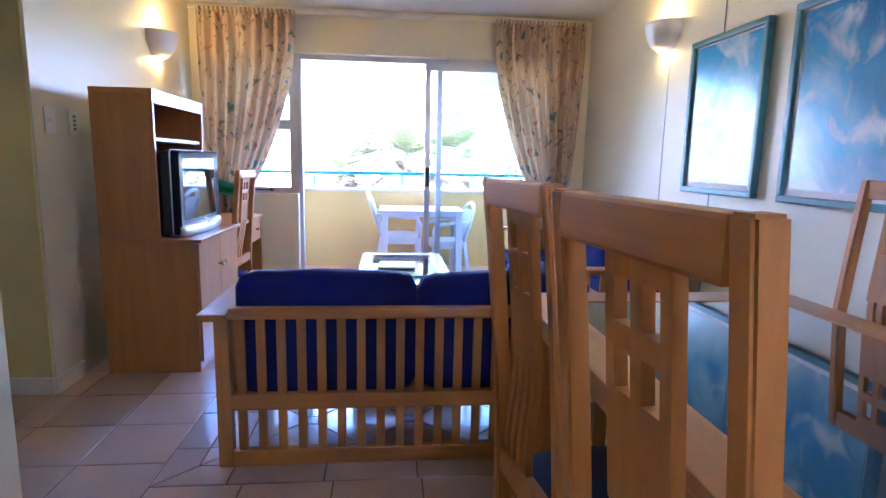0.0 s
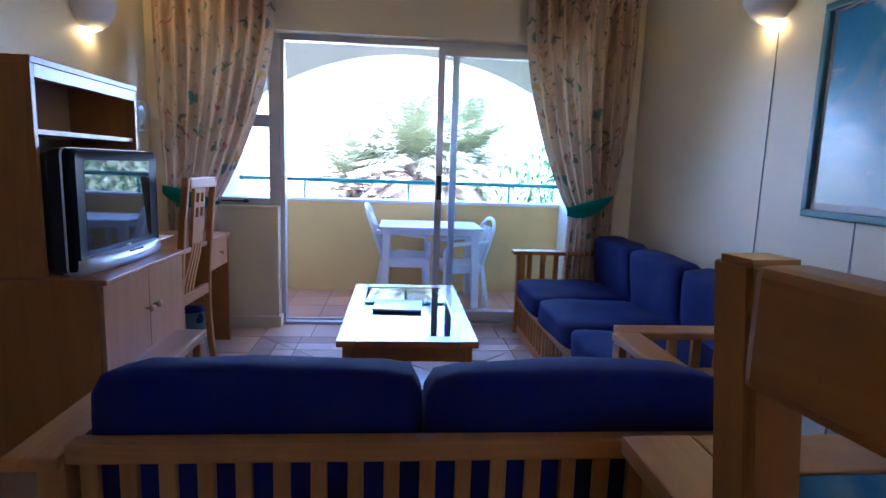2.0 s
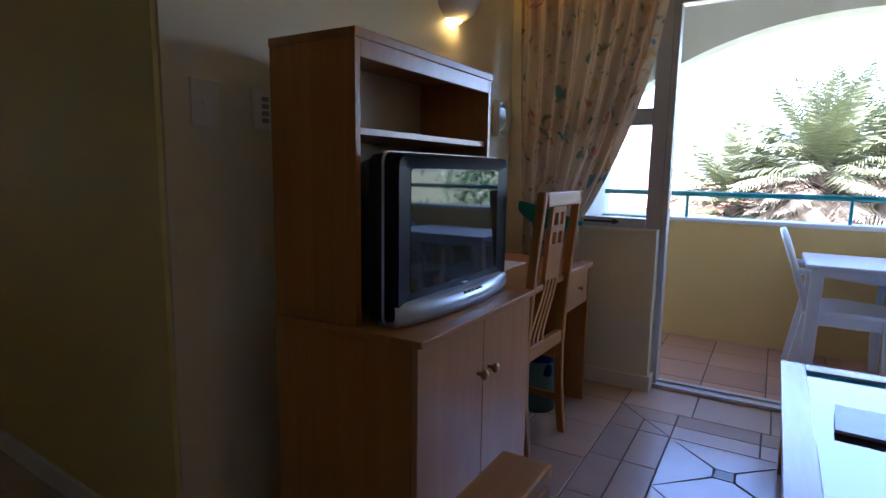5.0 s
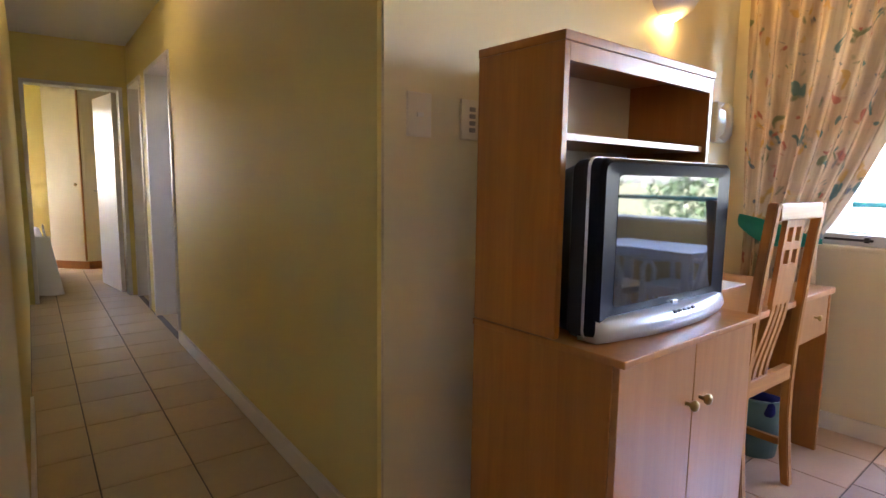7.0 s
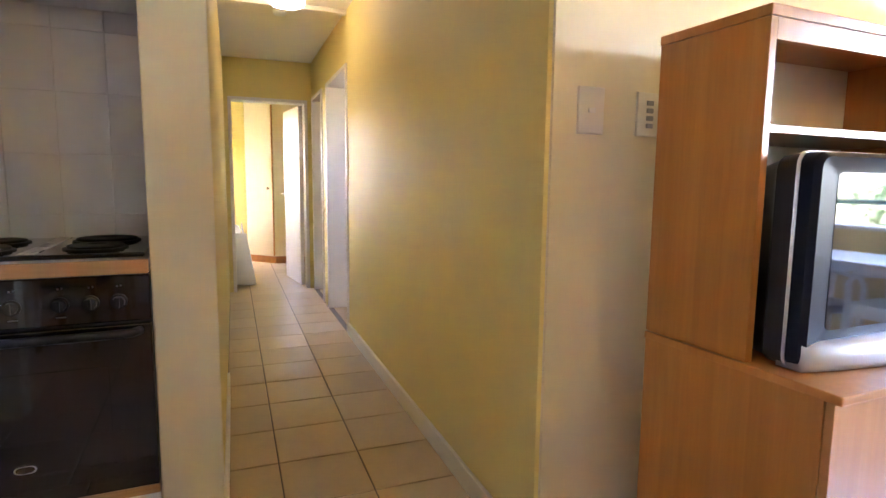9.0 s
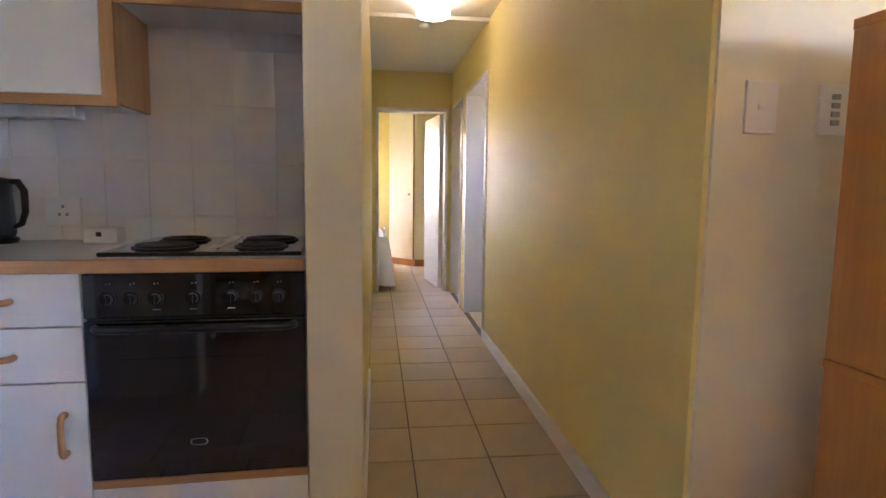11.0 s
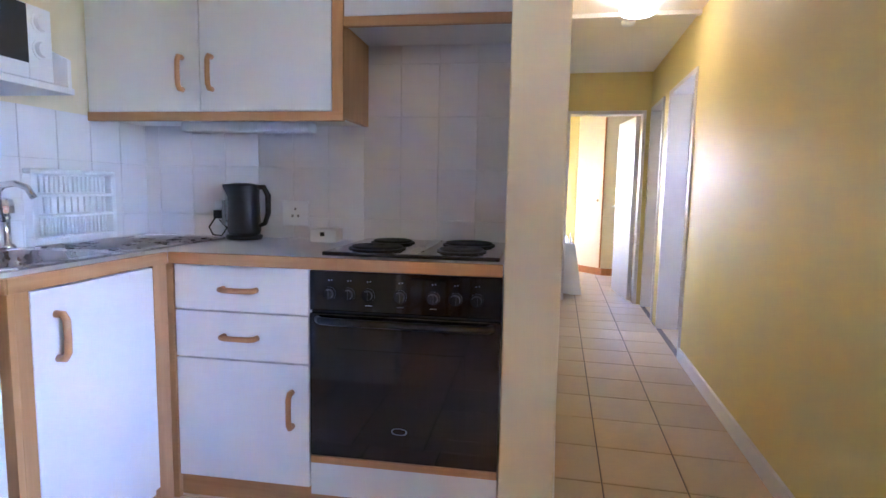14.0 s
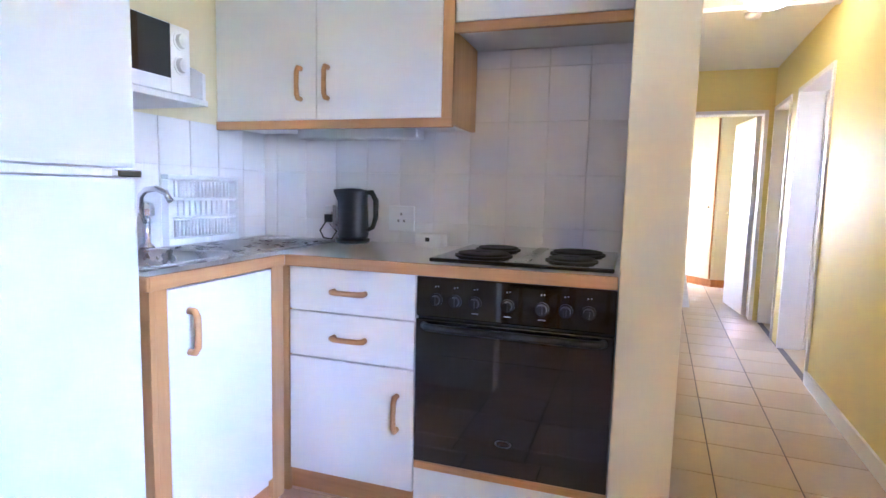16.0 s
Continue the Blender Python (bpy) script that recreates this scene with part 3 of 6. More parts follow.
# ---- curtains ----
def curtain(name, outer, top_inner, tie_x, tie_w, label):
    """A gathered curtain, drawn to one side by a tie-back; outer is the wall-side edge."""
    th = thing(name, (outer, 5.33, 0.02), label, "curtain", "pair of curtains")
    bm = bmesh.new()
    uvl = bm.loops.layers.uv.new("UVMap")
    NX, NZ, top, tie = 120, 46, 2.40, 0.93
    grid = []
    for j in range(NZ + 1):
        z = top * (1 - j / NZ) + 0.03 * j / NZ
        if z > tie:
            f = (z - tie) / (top - tie)
            w = math.sin(f * math.pi / 2) ** 0.85
        else:
            w = 0.10 * (tie - z) / tie
        row = []
        for i in range(NX + 1):
            u = i / NX
            xa = tie_x - tie_w / 2 + tie_w * u
            xo = outer + (top_inner - outer) * u
            if tie_x < outer:
                xa = tie_x + tie_w / 2 - tie_w * u
            x = xa + (xo - xa) * w
            amp = 0.036 + 0.02 * noise.noise(Vector((u * 3, z, 1)))
            y = amp * math.sin(u * 2 * math.pi * 8 + 0.6 * math.sin(u * 9) + 0.25 * z) + 0.012 * math.sin(u * 61 + z * 2)
            row.append(bm.verts.new((x - outer, y, z - 0.02)))
        grid.append(row)
    for j in range(NZ):
        for i in range(NX):
            f = bm.faces.new((grid[j][i], grid[j][i + 1], grid[j + 1][i + 1], grid[j + 1][i]))
            for l, (a, b) in zip(f.loops, ((i, j), (i + 1, j), (i + 1, j + 1), (i, j + 1))):
                l[uvl].uv = (a / NX * 1.5, (1 - b / NZ) * 2.4)
    link_mesh("cloth", bm, M_CURTAIN, th, smooth=True)
    bm = bmesh.new()
    uvl = bm.loops.layers.uv.new("UVMap")
    rows = []
    for k, (dz, dy) in enumerate(((0.0, -0.05), (0.045, -0.062), (0.075, -0.055))):
        r = []
        for i in range(NX + 1):
            u = i / NX
            x = outer + (top_inner - outer) * u
            r.append(bm.verts.new((x - outer, 0.018 * math.sin(u * 2 * math.pi * 22) + 0.01, 2.36 + dz)))
        rows.append(r)
    for A, B in zip(rows, rows[1:]):
        for i in range(NX):
            f = bm.faces.new((A[i], A[i + 1], B[i + 1], B[i]))
            for l, a, b in zip(f.loops, (i, i + 1, i + 1, i), (0, 0, 1, 1)):
                l[uvl].uv = (a / NX * 1.5, 2.4 + b * 0.07)
    link_mesh("heading", bm, M_CURTAIN, th, "gathered pleated heading tape", smooth=True)
    return th


curtain("curtain", -1.27, -0.46, -1.05, 0.34, "cream floral cotton curtain, gathered and tied back beside the window")
curtain("curtain", 2.08, 1.265, 1.82, 0.34, "cream floral cotton curtain, gathered and tied back beside the balcony door")
for x, flip, wid in ((1.79, 1, 0.17), (-1.03, -1, 0.19)):
    tb = thing("curtain_tieback", (x, 5.33, 0.93), "teal cloth curtain tie-back shaped like a leaf", "tieback", "curtain tie-backs")
    bm = bmesh.new()
    n, rows = 28, []
    for i in range(n + 1):
        a = i / n
        px = (-wid + 2 * wid * a)
        py = -0.10 + 0.05 * (2 * a - 1) ** 2
        hh = 0.012 + 0.045 * math.sin(math.pi * min(1, a * 0.95 + 0.1)) ** 0.8
        zc = flip * (0.10 * a * a + 0.02 * a) if flip > 0 else 0.08 * (1 - a) ** 2
        rows.append([bm.verts.new((px, py + d, zc + s * hh)) for s, d in ((-1, 0), (0, -0.012), (1, 0))])
    for A, B in zip(rows, rows[1:]):
        for k in range(2):
            bm.faces.new((A[k], B[k], B[k + 1], A[k + 1]))
    bmesh.ops.solidify(bm, geom=bm.faces[:], thickness=0.006)
    link_mesh("band", bm, M_TEALCL, tb, smooth=True)
ct = thing("curtain_track", (0.4, 5.36, 2.43), "white curtain track fixed below the ceiling", "curtain track")
boxes("rail", M_TRIM, ct, [(-1.34, 2.13, 5.35, 5.38, 2.43, 2.455)], 0.004)
for x in (-1.2, -0.2, 1.0, 2.0):
    boxes("bracket", M_TRIM, ct, [(x, x + 0.02, 5.36, 5.43, 2.435, 2.45)], 0.002)


# ---- sconces ----
def sconce(x, y, z, side):
    th = thing("wall_sconce", (x, y, z), "white half-bowl wall light, lit warm yellow", "wall light", "living room wall lights")
    bm = bmesh.new()
    K = 1.25
    prof = [(0.035, -0.085), (0.06, -0.08), (0.095, -0.055), (0.122, -0.01), (0.135, 0.045), (0.135, 0.06), (0.125, 0.06), (0.125, 0.045), (0.11, -0.005), (0.08, -0.05), (0.035, -0.07)]
    prof = [(r * K, h * K) for r, h in prof]
    m = Matrix.Rotation(radians(-90 if side > 0 else 90), 4, "Z")
    lathe(bm, prof, sides=24, sx=1.0, sy=0.9, m=m, arc=0.5)
    link_mesh("bowl", bm, M_CERAMIC, th, smooth=True)
    boxes("backplate", M_CERAMIC, th, [(x - 0.012 if side < 0 else x, x if side < 0 else x + 0.012, y - 0.05, y + 0.05, z - 0.06, z + 0.03)], 0.003)
    bm = bmesh.new()
    lathe(bm, [(0.004, -0.03), (0.02, -0.02), (0.026, 0.005), (0.018, 0.03), (0.005, 0.04)], at=(side * 0.055, 0, 0.0), sides=12)
    link_mesh("bulb", bm, M_BULB, th, "warm lit bulb", smooth=True)
    # added emissive disc: the bulb's glow showing through the open bottom
    bm = bmesh.new()
    lathe(bm, [(0.05, -0.082 * K), (0.05, -0.088 * K), (0.004, -0.090 * K)], sides=24, sx=1.0, sy=0.9, m=m, arc=0.5)
    link_mesh("foot_glow", bm, M_BULB, th, "glowing disc added for bulb light at the bowl's open foot", smooth=True)
    lp = lamp("sconce_light", "POINT", pose(x + side * 0.06, y, z + 0.095), 0.16, (1.0, 0.62, 0.12), 0.03)
    lp2 = lamp("sconce_light", "POINT", pose(x + side * 0.05, y, z - 0.135), 0.03, (1.0, 0.62, 0.12), 0.02)


sconce(-1.36, 4.71, 2.026, 1)
sconce(2.16, 3.96, 2.065, -1)


# ---- pictures ----
def picture(y0, y1, z0, z1, off, label):
    th = thing("framed_picture", (2.158, (y0 + y1) / 2, (z0 + z1) / 2), label, "picture", "pictures on the panel wall")
    f = 0.032
    for nm, b in (("frame_top", (2.118, 2.158, y0, y1, z1 - f, z1)), ("frame_bottom", (2.118, 2.158, y0, y1, z0, z0 + f)), ("frame_side", (2.118, 2.158, y0, y0 + f, z0 + f, z1 - f)), ("frame_side", (2.118, 2.158, y1 - f, y1, z0 + f, z1 - f))):
        boxes(nm, M_FRAME, th, [b], 0.007)
    bm = bmesh.new()
    uvl = bm.loops.layers.uv.new("UVMap")
    o = root(th)
    boxes("mat", M_WPAPER, th, [(2.140, 2.152, y0 + f - 0.002, y1 - f + 0.002, z0 + f - 0.002, z1 - f + 0.002)], 0, "white paper margin")
    add_box(bm, 2.136, 2.1405, y0 + f + 0.022, y1 - f - 0.022, z0 + f + 0.03, z1 - f - 0.012, off=o)
    for fc in bm.faces:
        for l in fc.loops:
            l[uvl].uv = ((y1 - o.y - l.vert.co.y) / (y1 - y0) * 0.78, (l.vert.co.z + o.z - z0) / (z1 - z0))
    link_mesh("canvas", bm, painting("sea_painting", off), th, "blue and white painted sea scene")
    return th


picture(2.905, 3.585, 1.068, 1.937, 0.0, "blue sea painting in a blue-green wooden frame on the wall")
picture(2.04, 2.727, 1.066, 1.937, 5.2, "deep blue sea painting in a blue-green frame on the wall")


# ---- sofas ----
def slat_sofa(name, at, turn, width, depth, seats, label, arm_out=0.045, run=None):
    """A slatted pine sofa; x runs along its width, the back is at y = 0 and it faces +y."""
    th = thing(name, (0, 0, 0), label, "sofa", "slatted sofas")
    W, D = width, depth
    AH, BH = 0.63, 0.65
    for x in (0.0, W - 0.055):
        boxes("leg", M_PINE, th, [(x, x + 0.055, D - 0.06, D, 0, AH - 0.03)], 0.004)
        boxes("leg", M_PINE, th, [(x, x + 0.055, 0, 0.055, 0, BH - 0.035)], 0.004)
        xo = x - arm_out if x == 0 else x + arm_out - 0.055
        boxes("armrest", M_PINEY, th, [(xo, xo + 0.11, -0.015, D + 0.03, AH - 0.03, AH)], 0.008)
        boxes("arm_rail", M_PINEY, th, [(x + 0.01, x + 0.045, 0.055, D - 0.06, 0.22, 0.27)], 0.004)
        n = int((D - 0.14) / 0.085)
        for k in range(n):
            y = 0.10 + k * (D - 0.20) / (n - 1)
            boxes("arm_slat", M_PINE, th, [(x + 0.018, x + 0.038, y - 0.018, y + 0.018, 0.27, AH - 0.03)], 0.002)
    boxes("top_rail", M_PINEX, th, [(0.055, W - 0.055, 0.0, 0.045, BH - 0.045, BH)], 0.006)
    boxes("middle_rail", M_PINEX, th, [(0.055, W - 0.055, 0.004, 0.04, 0.235, 0.30)], 0.004)
    boxes("bottom_rail", M_PINEX, th, [(0.055, W - 0.055, 0.004, 0.04, 0.0, 0.065)], 0.004)
    n = int((W - 0.11) / 0.074)
    for k in range(n):
        x = 0.055 + (k + 0.5) * (W - 0.11) / n
        boxes("back_slat", M_PINE, th, [(x - 0.017, x + 0.017, 0.012, 0.032, 0.30, BH - 0.045)], 0.002)
        boxes("lower_slat", M_PINE, th, [(x - 0.017, x + 0.017, 0.012, 0.032, 0.065, 0.235)], 0.002)
        boxes("front_slat", M_PINE, th, [(x - 0.014, x + 0.014, D - 0.045, D - 0.025, 0.055, 0.245)], 0.002)
    boxes("front_rail", M_PINEX, th, [(0.055, W - 0.055, D - 0.055, D - 0.015, 0.245, 0.295)], 0.004)
    boxes("front_lower_rail", M_PINEX, th, [(0.055, W - 0.055, D - 0.05, D - 0.02, 0.0, 0.055)], 0.004)
    boxes("seat_base", M_PINEX, th, [(0.055, W - 0.055, 0.045, D - 0.055, 0.255, 0.28)], 0.003)
    s = (run or W - 0.12) / seats
    for k in range(seats):
        bm = bmesh.new()
        cushion(bm, 0.06 + k * s, 0.06 + (k + 1) * s - 0.004, 0.16, D + 0.01, 0.285, 0.43)
        link_mesh("seat_cushion", bm, M_BLUE, th, smooth=True)
        bm = bmesh.new()
        cushion(bm, 0.06 + k * s, 0.06 + (k + 1) * s - 0.004, 0.035, 0.20, 0.29, 0.775 - 0.008 * (k % 2))
        bmesh.ops.transform(bm, matrix=Matrix.Translation((0, 0.04, 0.3)) @ Matrix.Rotation(radians(-6), 4, "X") @ Matrix.Translation((0, -0.04, -0.3)), verts=bm.verts)
        link_mesh("back_cushion", bm, M_BLUE, th, smooth=True)
    th.matrix_world = pose(*at, 0, 0, turn)
    return th


slat_sofa("two_seat_sofa", (-0.33, 2.42, 0), 0, 1.583, 0.84, 2, "slatted pine two-seat sofa with royal blue cushions", 0.06, 1.45)
slat_sofa("three_seat_sofa", (2.08, 3.33, 0), 90, 2.04, 0.80, 3, "slatted pine three-seat sofa with royal blue cushions")

# ---- coffee table ----
tb = thing("coffee_table", (0.41, 4.3, 0), "honey pine coffee table with inset glass over cane", "table")
X0, X1, Y0, Y1, TZ = 0.128, 0.762, 3.69, 4.885, 0.457
for x in (X0 + 0.025, X1 - 0.085):
    for y in (Y0 + 0.025, Y1 - 0.085):
        boxes("leg", M_PINE, tb, [(x, x + 0.06, y, y + 0.06, 0, TZ - 0.03)], 0.004)
boxes("apron", M_PINEX, tb, [(X0 + 0.085, X1 - 0.085, Y0 + 0.035, Y0 + 0.06, TZ - 0.105, TZ - 0.03)], 0.003)
boxes("apron", M_PINEX, tb, [(X0 + 0.085, X1 - 0.085, Y1 - 0.06, Y1 - 0.035, TZ - 0.105, TZ - 0.03)], 0.003)
boxes("apron", M_PINEY, tb, [(X0 + 0.035, X0 + 0.06, Y0 + 0.085, Y1 - 0.085, TZ - 0.105, TZ - 0.03)], 0.003)
boxes("apron", M_PINEY, tb, [(X1 - 0.06, X1 - 0.035, Y0 + 0.085, Y1 - 0.085, TZ - 0.105, TZ - 0.03)], 0.003)
boxes("top_frame", M_PINESY, tb, [(X0, X0 + 0.085, Y0, Y1, TZ - 0.03, TZ)], 0.006)
boxes("top_frame", M_PINESY, tb, [(X1 - 0.085, X1, Y0, Y1, TZ - 0.03, TZ)], 0.006)
boxes("top_frame_end", M_PINESX, tb, [(X0 + 0.085, X1 - 0.085, Y0, Y0 + 0.085, TZ - 0.03, TZ - 0.0005)], 0.005)
boxes("top_frame_end", M_PINESX, tb, [(X0 + 0.085, X1 - 0.085, Y1 - 0.085, Y1, TZ - 0.03, TZ - 0.0005)], 0.005)
boxes("glass_top", M_TABGL, tb, [(X0 + 0.08, X1 - 0.08, Y0 + 0.08, Y1 - 0.08, TZ - 0.012, TZ - 0.004)], 0)
boxes("cane_panel", M_CANE, tb, [(X0 + 0.08, X1 - 0.08, Y0 + 0.08, Y1 - 0.08, TZ - 0.036, TZ - 0.028)], 0, "woven cane panel under the glass")
mg = thing("magazine", (0.40, 4.305, TZ), "closed glossy printed magazine lying on the coffee table", "magazine")
rz = Matrix.Rotation(radians(-4), 4, "Z")
boxes("pages", M_WPAPER, mg, [(0.27, 0.53, 4.195, 4.415, TZ + 0.001, TZ + 0.011)], 0.001, m=rz)
boxes("cover", M_PAPER, mg, [(0.268, 0.532, 4.193, 4.417, TZ + 0.011, TZ + 0.013)], 0.001, "glossy blue-grey printed cover", m=rz)


# ---- high-back chairs ----
def high_back_chair(seat_mat, label, group):
    """Faces +x: the back is at x = 0, the seat runs to x = 0.42; the width lies along y."""
    th = thing("high_back_chair", (0, 0, 0), label, "chair", group)
    W, H = 0.37, 1.188
    for y in (-W / 2, W / 2 - 0.03):
        bm = bmesh.new()
        n = 8
        secs = []
        for i in range(n + 1):
            z = H * i / n
            x = -0.055 * max(0, (z - 0.45) / 0.72) ** 1.5 - 0.05 * max(0, (0.4 - z) / 0.4) ** 2 * 0.6
            secs.append([bm.verts.new((x + a, y + b, z)) for a, b in ((0, 0), (0.036, 0), (0.036, 0.03), (0, 0.03))])
        for A, B in zip(secs, secs[1:]):
            for k in range(4):
                bm.faces.new((A[k], A[(k + 1) % 4], B[(k + 1) % 4], B[k]))
        bm.faces.new(secs[0])
        bm.faces.new(secs[-1])
        bmesh.ops.recalc_face_normals(bm, faces=bm.faces)
        bmesh.ops.bevel(bm, geom=[e for e in bm.edges if not e.is_boundary and e.calc_face_angle(0) > 0.8], offset=0.004, segments=2, affect="EDGES")
        link_mesh("back_post", bm, M_PINE, th)
        boxes("front_leg", M_PINE, th, [(0.385, 0.425, y, y + 0.03, 0, 0.43)], 0.004)
        boxes("seat_rail", M_PINEX, th, [(0.036, 0.385, y + 0.004, y + 0.026, 0.37, 0.43)], 0.003)
        boxes("stretcher", M_PINEX, th, [(0.03, 0.385, y + 0.006, y + 0.024, 0.16, 0.19)], 0.003)
    boxes("top_rail", M_PINEY, th, [(-0.056, -0.024, -W / 2 + 0.0295, W / 2 - 0.0295, H - 0.063, H - 0.001)], 0.006)
    boxes("lower_back_rail", M_PINEY, th, [(0.004, 0.034, -W / 2 + 0.03, W / 2 - 0.03, 0.46, 0.52)], 0.004)
    boxes("front_rail", M_PINEY, th, [(0.39, 0.415, -W / 2 + 0.03, W / 2 - 0.03, 0.37, 0.43)], 0.003)
    # centre splat: pierced panel above, flared slats below
    bm = bmesh.new()
    a, zt, zb = 0.066, H - 0.062, 0.80
    xs = [-a, -0.046, -0.011, 0.011, 0.046, a]
    zs = [zt, zt - 0.03, zt - 0.085, zt - 0.115, zt - 0.17, zb]
    for i in range(5):
        for j in range(5):
            if i in (1, 3) and j in (1, 3):
                continue
            add_box(bm, 0, 0.018, xs[i], xs[i + 1], zs[j + 1], zs[j])
    bmesh.ops.remove_doubles(bm, verts=bm.verts, dist=0.0001)
    for v in bm.verts:
        v.co.x += -0.036 + 0.055 * (zt - v.co.z) / 0.65
    link_mesh("pierced_splat", bm, M_PINE, th)
    for k in range(4):
        bm = bmesh.new()
        secs = []
        y0 = -a + (k + 0.5) * 2 * a / 4
        for i in range(9):
            f = i / 8
            z = zb + 0.01 - f * (zb - 0.5)
            flare = y0 * 0.25 * f + 0.085 * f * f * (3 - 2 * f)
            x = -0.03 + 0.055 * (zt - z) / 0.65 - 0.006
            secs.append([bm.verts.new((x + c, y0 + flare + d, z)) for c, d in ((0, -0.011), (0.016, -0.011), (0.016, 0.011), (0, 0.011))])
        for A, B in zip(secs, secs[1:]):
            for q in range(4):
                bm.faces.new((A[q], A[(q + 1) % 4], B[(q + 1) % 4], B[q]))
        bm.faces.new(secs[0])
        bm.faces.new(secs[-1])
        link_mesh("curved_slat", bm, M_PINE, th)
    bm = bmesh.new()
    cushion(bm, 0.035, 0.43, -W / 2 + 0.005, W / 2 - 0.005, 0.425, 0.485, 0.01, 6)
    link_mesh("seat", bm, seat_mat, th, "dark blue upholstered seat", smooth=True)
    return th


dc = high_back_chair(M_NAVY, "honey pine high-back dining chair with pierced splat", "chairs round the dining table")
dc.matrix_world = pose(0.632, 1.425, 0, 0, 0, 8)
copy_thing(dc, pose(0.634, 0.88, 0, 0, 0, 7))
copy_thing(dc, pose(1.90, 1.865, 0, 0, 0, 180))
desk_chair = copy_thing(dc, pose(-0.735, 4.50, 0, 0, 0, 178))
desk_chair.scale = (0.95, 1.15, 0.95)
desk_chair["label"] = "honey pine high-back chair with curved slats, pushed up to the desk"
desk_chair["group"] = "chair at the desk"

# ---- dining table ----
dt = thing("dining_table", (1.33, 1.3, 0), "honey pine dining table with a dark inset glass top", "table")
X0, X1, Y0, Y1, TZ = 0.80, 1.84, 0.25, 2.24, 0.755
for x in (X0 + 0.03, X1 - 0.10):
    for y in (Y0 + 0.03, Y1 - 0.10):
        boxes("leg", M_PINE, dt, [(x, x + 0.07, y, y + 0.07, 0, TZ - 0.035)], 0.005)
boxes("apron", M_PINEY, dt, [(X0 + 0.05, X0 + 0.075, Y0 + 0.1, Y1 - 0.1, TZ - 0.12, TZ - 0.035)], 0.003)
boxes("apron", M_PINEY, dt, [(X1 - 0.075, X1 - 0.05, Y0 + 0.1, Y1 - 0.1, TZ - 0.12, TZ - 0.035)], 0.003)
boxes("apron", M_PINEX, dt, [(X0 + 0.1, X1 - 0.1, Y0 + 0.05, Y0 + 0.075, TZ - 0.12, TZ - 0.035)], 0.003)
boxes("apron", M_PINEX, dt, [(X0 + 0.1, X1 - 0.1, Y1 - 0.075, Y1 - 0.05, TZ - 0.12, TZ - 0.035)], 0.003)
boxes("top_frame", M_PINEY, dt, [(X0, X0 + 0.13, Y0, Y1, TZ - 0.035, TZ)], 0.006)
boxes("top_frame", M_PINEY, dt, [(X1 - 0.13, X1, Y0, Y1, TZ - 0.035, TZ)], 0.006)
boxes("top_frame_end", M_PINEX, dt, [(X0 + 0.13, X1 - 0.13, Y0, Y0 + 0.13, TZ - 0.035, TZ - 0.0005)], 0.005)
boxes("top_frame_end", M_PINEX, dt, [(X0 + 0.13, X1 - 0.13, Y1 - 0.13, Y1, TZ - 0.035, TZ - 0.0005)], 0.005)
boxes("glass_top", M_DARKTOP, dt, [(X0 + 0.128, X1 - 0.128, Y0 + 0.128, Y1 - 0.128, TZ - 0.02, TZ - 0.004)], 0, "dark mirror-like glass panel")

# ---- corner table between the sofas ----
ck = thing("corner_table", (1.76, 2.94, 0), "low pine corner table with an inset glass top beside the sofas", "table")
X0, X1, Y0, Y1, TZ = 1.42, 2.10, 2.60, 3.27, 0.50
for x in (X0 + 0.015, X1 - 0.07):
    for y in (Y0 + 0.015, Y1 - 0.07):
        boxes("leg", M_PINE, ck, [(x, x + 0.055, y, y + 0.055, 0, TZ - 0.03)], 0.004)
for y in (Y0 + 0.03, Y1 - 0.055):
    boxes("apron", M_PINEX, ck, [(X0 + 0.07, X1 - 0.07, y, y + 0.025, TZ - 0.10, TZ - 0.03)], 0.003)
for x in (X0 + 0.03, X1 - 0.055):
    boxes("apron", M_PINEY, ck, [(x, x + 0.025, Y0 + 0.07, Y1 - 0.07, TZ - 0.10, TZ - 0.03)], 0.003)
for x in (X0, X1 - 0.09):
    boxes("top_frame", M_PINESY, ck, [(x, x + 0.09, Y0, Y1, TZ - 0.03, TZ)], 0.005)
for y in (Y0, Y1 - 0.09):
    boxes("top_frame_end", M_PINESX, ck, [(X0 + 0.09, X1 - 0.09, y, y + 0.09, TZ - 0.03, TZ - 0.0005)], 0.005)
boxes("glass_top", M_DARKTOP, ck, [(X0 + 0.088, X1 - 0.088, Y0 + 0.088, Y1 - 0.088, TZ - 0.015, TZ - 0.004)], 0, "dark reflecting glass panel")

# ---- television cabinet ----
tv = thing("tv_cabinet", (-1.03, 3.81, 0), "cherry veneer television cabinet with doors and an open upper shelf", "cabinet")
CX0, CX1, CY0, CY1 = -1.225, -0.708, 3.446, 4.217
boxes("side_panel", M_CHERRY, tv, [(CX0, CX1 - 0.02, CY0, CY0 + 0.02, 0, 0.745)], 0.0015)
boxes("side_panel", M_CHERRY, tv, [(CX0, CX1 - 0.02, CY1 - 0.02, CY1, 0, 0.745)], 0.0015)
boxes("back_panel", M_CHERRY, tv, [(CX0, CX0 + 0.01, CY0 + 0.02, CY1 - 0.02, 0, 0.745)], 0.0015)
boxes("bottom_panel", M_CHERRY, tv, [(CX0 + 0.01, CX1 - 0.03, CY0 + 0.02, CY1 - 0.02, 0.06, 0.08)], 0.0015)
